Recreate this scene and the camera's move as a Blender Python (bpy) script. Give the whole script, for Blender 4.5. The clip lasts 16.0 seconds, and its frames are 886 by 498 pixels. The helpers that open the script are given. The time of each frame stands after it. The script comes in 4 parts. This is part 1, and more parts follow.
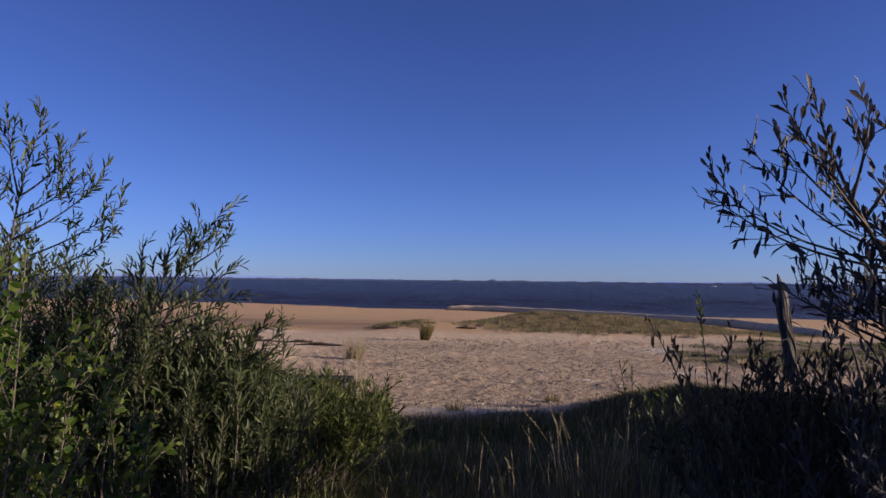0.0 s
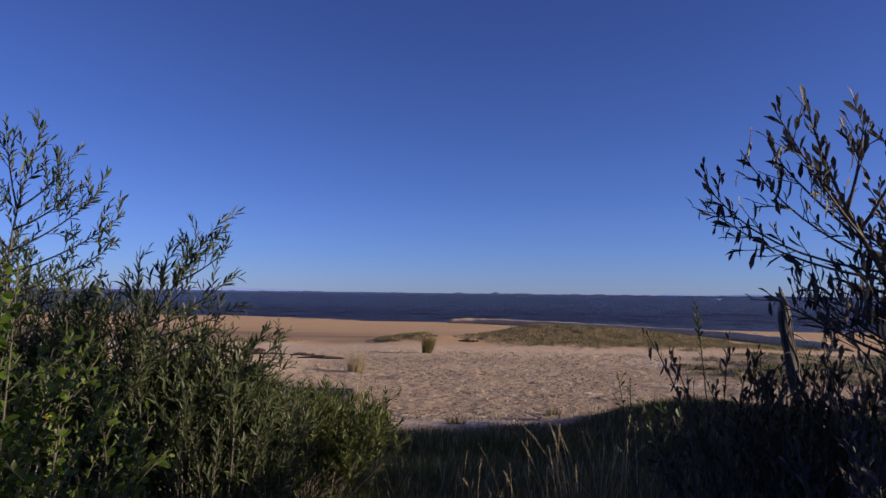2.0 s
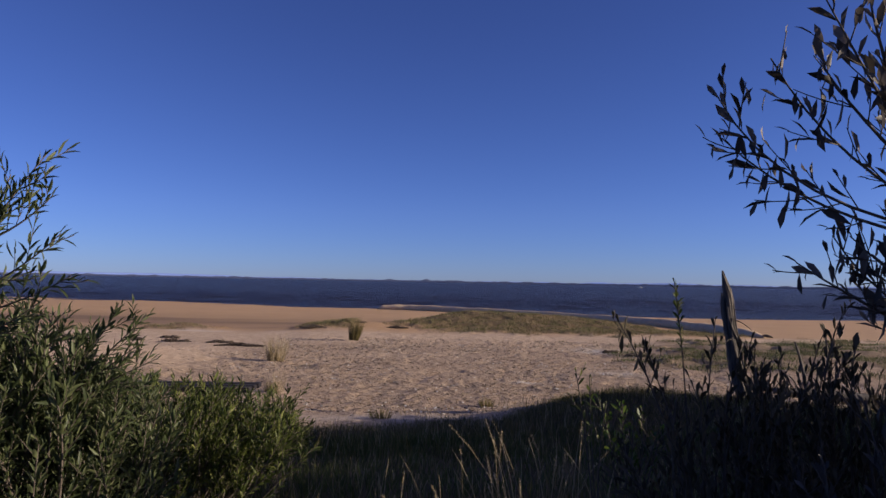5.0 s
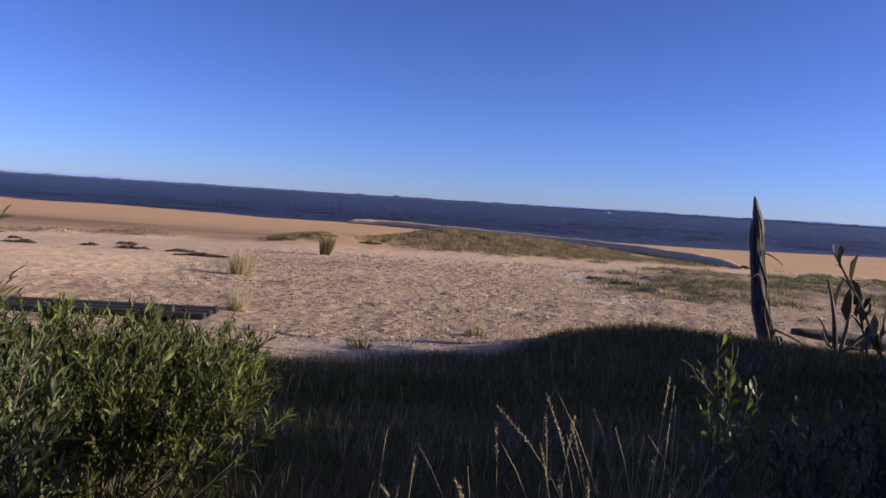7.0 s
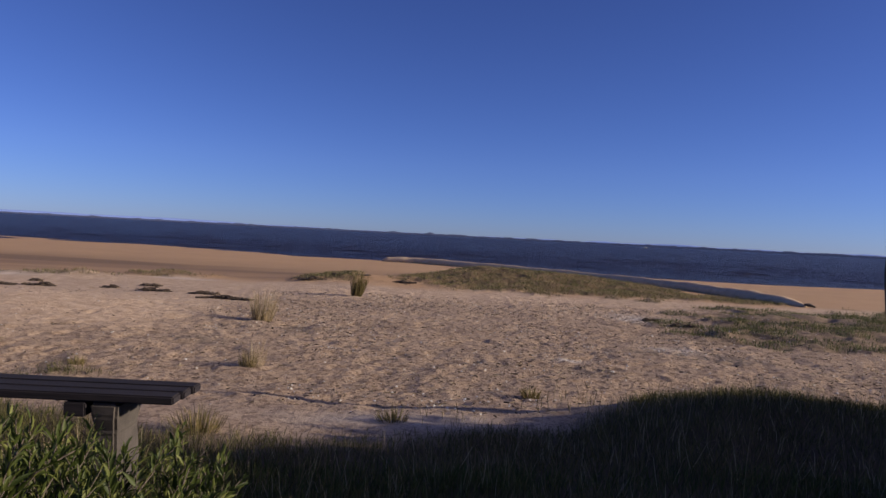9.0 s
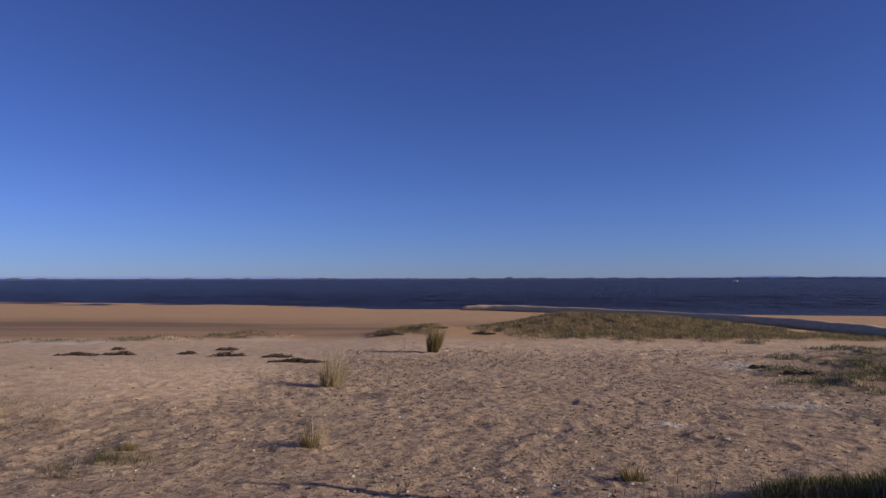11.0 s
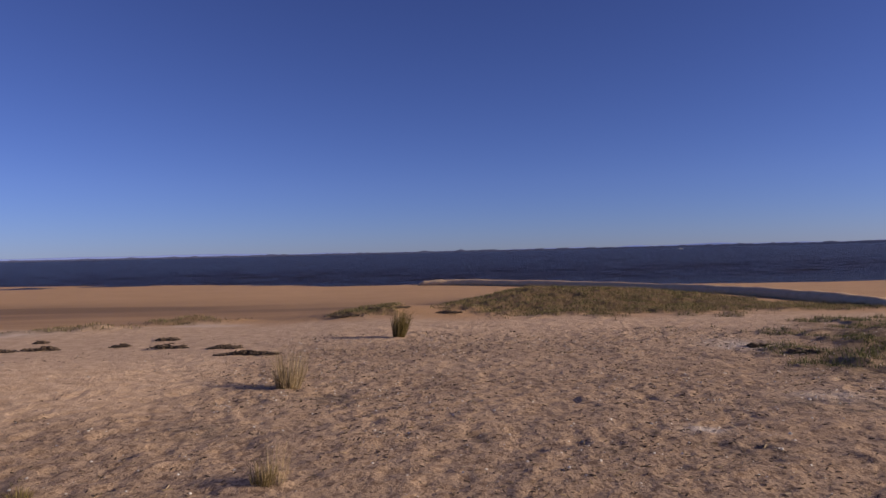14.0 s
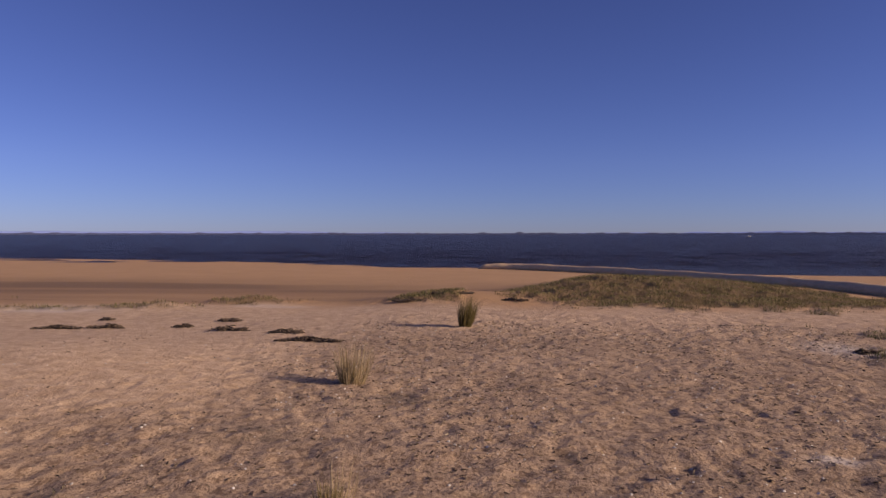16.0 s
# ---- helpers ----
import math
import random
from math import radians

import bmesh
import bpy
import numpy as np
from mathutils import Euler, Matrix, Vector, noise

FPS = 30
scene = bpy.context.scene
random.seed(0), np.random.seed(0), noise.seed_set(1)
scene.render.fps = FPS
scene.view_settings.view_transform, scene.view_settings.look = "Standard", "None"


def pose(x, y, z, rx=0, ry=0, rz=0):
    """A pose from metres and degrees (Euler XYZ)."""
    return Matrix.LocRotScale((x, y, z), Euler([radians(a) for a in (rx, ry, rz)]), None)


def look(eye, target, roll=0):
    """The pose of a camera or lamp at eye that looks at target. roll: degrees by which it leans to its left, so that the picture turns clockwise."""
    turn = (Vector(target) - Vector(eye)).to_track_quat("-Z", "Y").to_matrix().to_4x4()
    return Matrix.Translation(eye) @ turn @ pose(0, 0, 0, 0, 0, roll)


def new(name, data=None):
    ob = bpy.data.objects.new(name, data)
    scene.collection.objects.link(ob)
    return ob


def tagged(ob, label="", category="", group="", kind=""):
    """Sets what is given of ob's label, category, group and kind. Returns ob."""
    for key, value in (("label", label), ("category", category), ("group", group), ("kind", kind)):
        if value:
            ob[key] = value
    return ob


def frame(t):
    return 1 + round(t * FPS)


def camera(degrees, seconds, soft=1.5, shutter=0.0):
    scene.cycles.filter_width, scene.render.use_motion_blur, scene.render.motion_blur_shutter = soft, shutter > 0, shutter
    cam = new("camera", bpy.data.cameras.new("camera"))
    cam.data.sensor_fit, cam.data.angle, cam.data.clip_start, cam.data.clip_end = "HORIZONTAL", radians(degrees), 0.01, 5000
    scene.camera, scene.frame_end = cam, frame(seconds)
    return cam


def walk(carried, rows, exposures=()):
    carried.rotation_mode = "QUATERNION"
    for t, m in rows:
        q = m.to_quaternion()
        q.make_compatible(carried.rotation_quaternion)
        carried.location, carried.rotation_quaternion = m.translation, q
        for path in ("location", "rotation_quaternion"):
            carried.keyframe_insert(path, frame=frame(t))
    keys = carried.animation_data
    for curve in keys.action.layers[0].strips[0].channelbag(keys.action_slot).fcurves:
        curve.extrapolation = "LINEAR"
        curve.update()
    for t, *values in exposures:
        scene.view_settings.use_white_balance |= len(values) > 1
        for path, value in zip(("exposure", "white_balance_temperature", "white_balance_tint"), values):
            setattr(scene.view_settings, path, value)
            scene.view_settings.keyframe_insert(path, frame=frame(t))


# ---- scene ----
cam = camera(66.5, 16.0)
EXPOSURES = ((0, 0.5, 6450, 10), (5.2, 0.45, 6500, 10), (7.3, 0.92, 6500, 10), (7.6, 0.85, 6500, 10), (8.3, 0.47, 6500, 10), (9.7, 0.38, 6500, 10),
             (12.5, 0.1, 6400, 8), (13.5, 0.15, 6800, 13), (14.5, 0.28, 7300, 19), (16, 0.3, 7600, 22))
PATH = [
    (0, (1.267, 1.353, 1.654), (1.127, 3.346, 1.749), 0.7),
    (0.5, (1.268, 1.369, 1.644), (1.12, 3.361, 1.742), 0.6),
    (1, (1.304, 1.365, 1.657), (1.146, 3.357, 1.759), 1.0),
    (1.5, (1.301, 1.378, 1.653), (1.144, 3.369, 1.772), 0.9),
    (2, (1.293, 1.357, 1.649), (1.144, 3.347, 1.782), 0.7),
    (2.5, (1.305, 1.39, 1.642), (1.161, 3.381, 1.775), 0.9),
    (3, (1.258, 1.446, 1.643), (1.114, 3.436, 1.774), 1.3),
    (3.5, (1.16, 1.62, 1.649), (1.036, 3.612, 1.773), 2.0),
    (4, (1.155, 1.654, 1.642), (1.071, 3.65, 1.735), 1.3),
    (4.5, (1.278, 1.893, 1.629), (1.229, 3.89, 1.722), 1.3),
    (5, (1.304, 2.048, 1.604), (1.358, 4.044, 1.701), 1.1),
    (5.2, (1.238, 2.138, 1.605), (1.33, 4.134, 1.698), 1.4),
    (7.3, (1.122, 3.213, 1.555), (1.271, 5.202, 1.4), 3.8),
    (7.5, (1.129, 3.334, 1.558), (1.245, 5.325, 1.406), 3.9),
    (8, (1.191, 3.649, 1.555), (1.168, 5.649, 1.542), 3.6),
    (8.5, (1.184, 3.903, 1.519), (1.34, 5.896, 1.543), 3.5),
    (9, (1.076, 4.215, 1.54), (1.123, 6.214, 1.5), 3.0),
    (9.5, (1.138, 4.422, 1.576), (1.04, 6.419, 1.608), 0.3),
    (9.7, (1.165, 4.501, 1.608), (1.024, 6.494, 1.676), 0.1),
    (11.8, (1.049, 5.356, 1.641), (0.858, 7.345, 1.732), -0.1),
    (12, (0.986, 5.468, 1.634), (0.802, 7.459, 1.699), -0.0),
    (12.5, (0.856, 5.667, 1.658), (0.686, 7.658, 1.738), -0.2),
    (13, (0.838, 5.965, 1.677), (0.612, 7.951, 1.758), -0.1),
    (13.5, (0.829, 6.132, 1.721), (0.57, 8.113, 1.797), -0.9),
    (14, (0.728, 6.37, 1.717), (0.682, 8.37, 1.726), -1.3),
    (14.5, (0.67, 6.584, 1.721), (0.719, 8.583, 1.71), -0.9),
    (15, (0.642, 6.791, 1.815), (0.479, 8.784, 1.801), -1.2),
    (15.5, (0.595, 6.909, 1.813), (0.396, 8.899, 1.823), -1.5),
    (16, (0.475, 7.088, 1.796), (0.257, 9.075, 1.752), 0.0),
]
walk(cam, [(t, look(eye, target, roll)) for t, eye, target, roll in PATH], EXPOSURES)


# ---- world, sun, exposure ----
SUN_AZ, SUN_EL = radians(-9), radians(17)
SUN_DIR = Vector((math.cos(SUN_AZ) * math.cos(SUN_EL), math.sin(SUN_AZ) * math.cos(SUN_EL), math.sin(SUN_EL)))
world = bpy.data.worlds.new("sky")
scene.world = world
world.use_nodes = True
wn = world.node_tree.nodes
sky = wn.new("ShaderNodeTexSky")
sky.sky_type, sky.sun_disc = "NISHITA", False
sky.sun_elevation, sky.sun_rotation = SUN_EL, radians(90) - SUN_AZ
sky.altitude, sky.air_density, sky.dust_density, sky.ozone_density = 0, 0.75, 0.1, 6.0
wn["Background"].inputs[1].default_value = 0.088
links = world.node_tree.links
way = wn.new("ShaderNodeTexCoord")
height = wn.new("ShaderNodeSeparateXYZ")
links.new(way.outputs["Generated"], height.inputs[0])
band = wn.new("ShaderNodeValToRGB")
links.new(height.outputs["Z"], band.inputs[0])
band.color_ramp.elements.new(0.5)
for stop, (at, tint) in zip(band.color_ramp.elements, ((0.0, (0.63, 0.63, 0.93)), (0.1, (0.75, 0.66, 0.96)), (0.36, (0.73, 0.605, 0.9)))):
    stop.position, stop.color = at, (*tint, 1)
deep = wn.new("ShaderNodeMix")
deep.data_type, deep.blend_type = "RGBA", "MULTIPLY"
deep.inputs[0].default_value = 1.0
links.new(sky.outputs[0], deep.inputs[6])
links.new(band.outputs[0], deep.inputs[7])
links.new(deep.outputs[2], wn["Background"].inputs[0])
# wide warm glow round the unseen sun, added to the sky to warm the shade
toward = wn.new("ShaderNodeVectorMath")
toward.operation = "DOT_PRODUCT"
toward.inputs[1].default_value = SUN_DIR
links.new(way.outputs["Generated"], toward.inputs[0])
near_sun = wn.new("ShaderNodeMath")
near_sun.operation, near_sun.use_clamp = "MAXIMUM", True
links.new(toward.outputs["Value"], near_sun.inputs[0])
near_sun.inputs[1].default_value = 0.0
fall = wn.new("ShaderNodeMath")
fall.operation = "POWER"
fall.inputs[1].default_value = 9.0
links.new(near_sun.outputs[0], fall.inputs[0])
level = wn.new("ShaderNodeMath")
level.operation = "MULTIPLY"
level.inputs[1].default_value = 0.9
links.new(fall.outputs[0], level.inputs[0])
warm_fill = wn.new("ShaderNodeBackground")
warm_fill.inputs[0].default_value = (1.0, 0.82, 0.6, 1)
links.new(level.outputs[0], warm_fill.inputs[1])
sky_and_fill = wn.new("ShaderNodeAddShader")
links.new(wn["Background"].outputs[0], sky_and_fill.inputs[0])
links.new(warm_fill.outputs[0], sky_and_fill.inputs[1])
links.new(sky_and_fill.outputs[0], wn["World Output"].inputs["Surface"])
sun_data = bpy.data.lights.new("sun", "SUN")
sun_data.energy, sun_data.angle, sun_data.color = 4.8, radians(0.53), (1.0, 0.84, 0.68)
sun = new("sun", sun_data)
sun.matrix_world = look(SUN_DIR * 60, (0, 0, 0))


# ---- numeric helpers ----
RNG = np.random.default_rng(7)
TABLE = RNG.random((256, 256))


def vnoise(x, y, off=0):
    """Smooth value noise, 0 to 1."""
    x, y = np.asarray(x, float) + off * 17.3, np.asarray(y, float) + off * 9.1
    xi, yi = np.floor(x).astype(int), np.floor(y).astype(int)
    u, v = x - xi, y - yi
    u, v = u * u * (3 - 2 * u), v * v * (3 - 2 * v)
    a, b = TABLE[xi % 256, yi % 256], TABLE[(xi + 1) % 256, yi % 256]
    c, d = TABLE[xi % 256, (yi + 1) % 256], TABLE[(xi + 1) % 256, (yi + 1) % 256]
    return (a * (1 - u) + b * u) * (1 - v) + (c * (1 - u) + d * u) * v


def fbm(x, y, octaves=4, off=0):
    total, amp, norm = 0, 1.0, 0
    for k in range(octaves):
        total = total + amp * vnoise(np.asarray(x) * 2**k, np.asarray(y) * 2**k, off + k)
        norm += amp
        amp *= 0.5
    return total / norm


def smooth(a, b, x):
    s = np.clip((np.asarray(x, float) - a) / (b - a), 0, 1)
    return s * s * (3 - 2 * s)


def bump(x, y, cx, cy, sx, sy, h, turn=0.0):
    c, s = math.cos(turn), math.sin(turn)
    dx, dy = x - cx, y - cy
    return h * np.exp(-(((c * dx + s * dy) / sx) ** 2 + ((c * dy - s * dx) / sy) ** 2))


WATER_Z = -0.45
PROFILE_Y = (-400, -20, 2, 5, 7.4, 8.9, 10.4, 12.5, 15, 20, 24, 28, 40, 51, 56, 80, 300, 4900)
PROFILE_Z = (2.0, 0.7, 0.42, 0.38, 0.31, 0.22, 0.08, 0.08, 0.06, 0.02, -0.1, -0.22, -0.32, -0.45, -0.62, -1.6, -6, -9)


def shore_shift(x):
    """How far the waterline swings out or in from y = 51."""
    return np.interp(x, (-200, -44, -22, -2.5, 14, 22, 33, 80, 300), (60, 14, 8.5, 1.0, -5.0, -6.0, -4.0, 8, 60))


def ground_z(x, y):
    """The lie of the land, without the small relief."""
    x, y = np.asarray(x, float), np.asarray(y, float)
    z = np.interp(y - shore_shift(x) * smooth(26, 44, y), PROFILE_Y, PROFILE_Z)
    z = z - 0.08 * smooth(-0.5, -6.0, x) * smooth(15, 20, y) * smooth(50, 30, y)
    z = z + bump(x, y, -6.2, 14.6, 3.2, 2.6, 0.3, -0.25)
    z = z - 0.07 * smooth(3.0, 7.0, x) * smooth(11, 15, y) * smooth(26, 20, y)
    z = z + bump(x, y, 4.9, 8.2, 1.5, 1.5, 0.2) + bump(x, y, 3.35, 9.0, 1.05, 0.85, 0.23)
    z = z + bump(x, y, 2.8, 4.6, 1.6, 1.6, 0.1)
    z = z + bump(x, y, 3.4, 30.5, 2.8, 3.6, 0.5) + bump(x, y, 7.4, 31.0, 3.2, 4.0, 0.36)
    z = z + bump(x, y, 9.5, 18.5, 4.5, 4.0, 0.1)
    z = z + bump(x, y, -9.2, 23.8, 2.6, 1.0, 0.12, 0.1) + bump(x, y, -7.0, 26.2, 1.8, 0.9, 0.17) + bump(x, y, -1.4, 27.0, 2.2, 1.6, 0.3)
    return z


TUBE_LINE = ((-2.0, 50.6), (0.5, 50.2), (4.3, 47.0), (7.4, 43.6), (10.0, 39.6), (11.7, 35.0), (12.5, 31.0), (12.9, 28.2), (13.2, 25.4))


def gz(x, y):
    return float(ground_z(x, y))


def grassy(x, y):
    """How much turf covers the ground, 0 to 1."""
    x, y = np.asarray(x, float), np.asarray(y, float)
    ragged = (fbm(x * 0.9, y * 0.9, 4, 3) - 0.5) * 2
    edge = 8.32 + 0.3 * smooth(0.3, 2.0, x) + 1.15 * smooth(1.6, 3.0, x) - 0.75 * smooth(3.9, 6.5, x) + 0.5 * smooth(-0.2, -2.0, x)
    fore = smooth(0.25, -0.25, y - edge + ragged * 0.45)
    mid = bump(x, y, 3.4, 28.4, 3.0, 4.0, 1.1) + bump(x, y, 7.6, 28.2, 3.4, 3.6, 1.1) + bump(x, y, 11.3, 26.6, 2.6, 1.7, 0.85) + bump(x, y, 1.2, 27.9, 1.3, 2.0, 0.7)
    right = bump(x, y, 9.4, 18.0, 3.5, 4.0, 0.9) + bump(x, y, 6.6, 15.5, 1.5, 1.8, 0.6) + bump(x, y, 15.5, 19.5, 5.0, 5.0, 0.9)
    low = bump(x, y, -8.8, 23.6, 1.9, 0.8, 0.75, 0.1) + bump(x, y, -13.0, 23.2, 2.2, 0.8, 0.7) + bump(x, y, -7.4, 26.0, 1.7, 1.0, 0.85) + bump(x, y, -2.0, 26.2, 1.5, 1.1, 0.95)
    sparse = bump(x, y, -2.4, 11.0, 1.6, 1.3, 0.46) + bump(x, y, -5.5, 11.6, 2.5, 1.6, 0.46)
    spots = np.maximum.reduce([mid, right * 0.92, low, sparse])
    spots = smooth(0.34, 0.75, spots + ragged * 0.45 + (fbm(x * 3.1, y * 3.1, 3, 13) - 0.5) * 0.5)
    return np.clip(np.maximum(fore, spots), 0, 1)


def mesh_from(name, verts, faces, material=None, shade=False):
    """A mesh from arrays of corners and of triangles or quads."""
    verts, faces = np.asarray(verts, np.float32), np.asarray(faces, np.int32)
    me = bpy.data.meshes.new(name)
    n, k = faces.shape
    me.vertices.add(len(verts))
    me.vertices.foreach_set("co", verts.ravel())
    me.loops.add(n * k)
    me.loops.foreach_set("vertex_index", faces.ravel())
    me.polygons.add(n)
    me.polygons.foreach_set("loop_start", np.arange(0, n * k, k, dtype=np.int32))
    me.polygons.foreach_set("loop_total", np.full(n, k, np.int32))
    if shade:
        me.polygons.foreach_set("use_smooth", np.ones(n, bool))
    me.update(calc_edges=True)
    me.validate()
    if material:
        me.materials.append(material)
    return me


class Batch:
    """Collects pieces of geometry into one mesh."""

    def __init__(self):
        self.v, self.f, self.n = [], [], 0

    def add(self, verts, tris):
        if len(verts) == 0:
            return
        self.v.append(np.asarray(verts, float))
        self.f.append(np.asarray(tris, int) + self.n)
        self.n += len(verts)

    def mesh(self, name, material, shade=False, base=(0, 0, 0)):
        return mesh_from(name, np.concatenate(self.v) - np.array(base), np.concatenate(self.f), material, shade)


def child(name, me, parent, label="", kind=""):
    ob = new(name, me)
    ob.parent = parent
    return tagged(ob, label, kind=kind)


def part(name, bm, material, parent, label=""):
    """Links a bmesh as one mesh object under a thing or a part."""
    me = bpy.data.meshes.new(name)
    bm.to_mesh(me)
    bm.free()
    me.materials.append(material)
    return child(name, me, parent, label)


def empty(name, x, y, z, label, category, group="", turn=0):
    ob = new(name)
    ob.empty_display_size = 0.1
    ob.matrix_world = pose(x, y, z, 0, 0, turn)
    return tagged(ob, label, category, group)


def unit(a):
    a = np.asarray(a, float)
    return a / np.maximum(np.linalg.norm(a, axis=-1, keepdims=True), 1e-9)


def tube(points, radii, sides=5):
    """A tapered, closed tube along points."""
    p, r = np.asarray(points, float), np.asarray(radii, float)
    t = unit(np.gradient(p, axis=0))
    ref = np.array((0.31, 0.95, 0.1)) if abs(t[0, 2]) > 0.8 else np.array((0.0, 0.0, 1.0))
    a = unit(np.cross(t, ref))
    b = np.cross(t, a)
    ang = np.arange(sides) / sides * 2 * np.pi
    ring = a[:, None] * np.cos(ang)[None, :, None] + b[:, None] * np.sin(ang)[None, :, None]
    v = (p[:, None] + ring * r[:, None, None]).reshape(-1, 3)
    n, f = len(p), []
    for i in range(n - 1):
        for j in range(sides):
            q, w = i * sides + j, i * sides + (j + 1) % sides
            f += [(q, w, w + sides), (q, w + sides, q + sides)]
    v = np.concatenate([v, p[:1], p[-1:]])
    for j in range(sides):
        f += [(n * sides, (j + 1) % sides, j), (n * sides + 1, (n - 1) * sides + j, (n - 1) * sides + (j + 1) % sides)]
    return v, np.array(f)


def curve3(a, b, c, n):
    t = np.linspace(0, 1, n)[:, None]
    return (1 - t) ** 2 * np.asarray(a) + 2 * t * (1 - t) * np.asarray(b) + t**2 * np.asarray(c)


# ---- materials ----
def material(name):
    m = bpy.data.materials.new(name)
    m.use_nodes = True
    return m, m.node_tree, m.node_tree.nodes["Principled BSDF"]


def node(nt, kind, **sockets):
    n = nt.nodes.new("ShaderNode" + kind)
    for key, value in sockets.items():
        key = key.replace("_", " ")
        if isinstance(value, bpy.types.NodeSocket):
            nt.links.new(value, n.inputs[key])
        else:
            n.inputs[key].default_value = value
    return n


def ramp(nt, fac, *stops):
    n = nt.nodes.new("ShaderNodeValToRGB")
    nt.links.new(fac, n.inputs[0])
    e = n.color_ramp.elements
    while len(e) < len(stops):
        e.new(0.5)
    for el, (at, col) in zip(e, stops):
        el.position, el.color = at, (*col, 1)
    return n.outputs[0]


def mix(nt, fac, a, b, mode="MIX"):
    n = nt.nodes.new("ShaderNodeMix")
    n.data_type, n.blend_type = "RGBA", mode
    for at, value in ((0, fac), (6, a), (7, b)):
        if isinstance(value, bpy.types.NodeSocket):
            nt.links.new(value, n.inputs[at])
        elif at == 0:
            n.inputs[0].default_value = value
        else:
            n.inputs[at].default_value = (*value, 1)
    return n.outputs[2]


def math_node(nt, op, a, b=0.0):
    n = nt.nodes.new("ShaderNodeMath")
    n.operation = op
    for at, value in ((0, a), (1, b)):
        if isinstance(value, bpy.types.NodeSocket):
            nt.links.new(value, n.inputs[at])
        else:
            n.inputs[at].default_value = value
    return n.outputs[0]


def place_node(nt, scale=(1, 1, 1)):
    geo = nt.nodes.new("ShaderNodeNewGeometry")
    m = nt.nodes.new("ShaderNodeMapping")
    nt.links.new(geo.outputs["Position"], m.inputs[0])
    m.inputs["Scale"].default_value = scale
    return m.outputs[0]


def object_place(nt, scale=(1, 1, 1)):
    tc = nt.nodes.new("ShaderNodeTexCoord")
    m = nt.nodes.new("ShaderNodeMapping")
    nt.links.new(tc.outputs["Object"], m.inputs[0])
    m.inputs["Scale"].default_value = scale
    return m.outputs[0]


def attribute(nt, name):
    n = nt.nodes.new("ShaderNodeAttribute")
    n.attribute_name = name
    return n.outputs["Fac"]


def chance(nt):
    """A random number for each joined piece and each object."""
    geo, info = nt.nodes.new("ShaderNodeNewGeometry"), nt.nodes.new("ShaderNodeObjectInfo")
    return math_node(nt, "FRACT", math_node(nt, "ADD", geo.outputs["Random Per Island"], info.outputs["Random"]))


def relief(nt, bsdf, height, strength, distance):
    b = node(nt, "Bump", Strength=strength, Distance=distance, Height=height)
    nt.links.new(b.outputs[0], bsdf.inputs["Normal"])


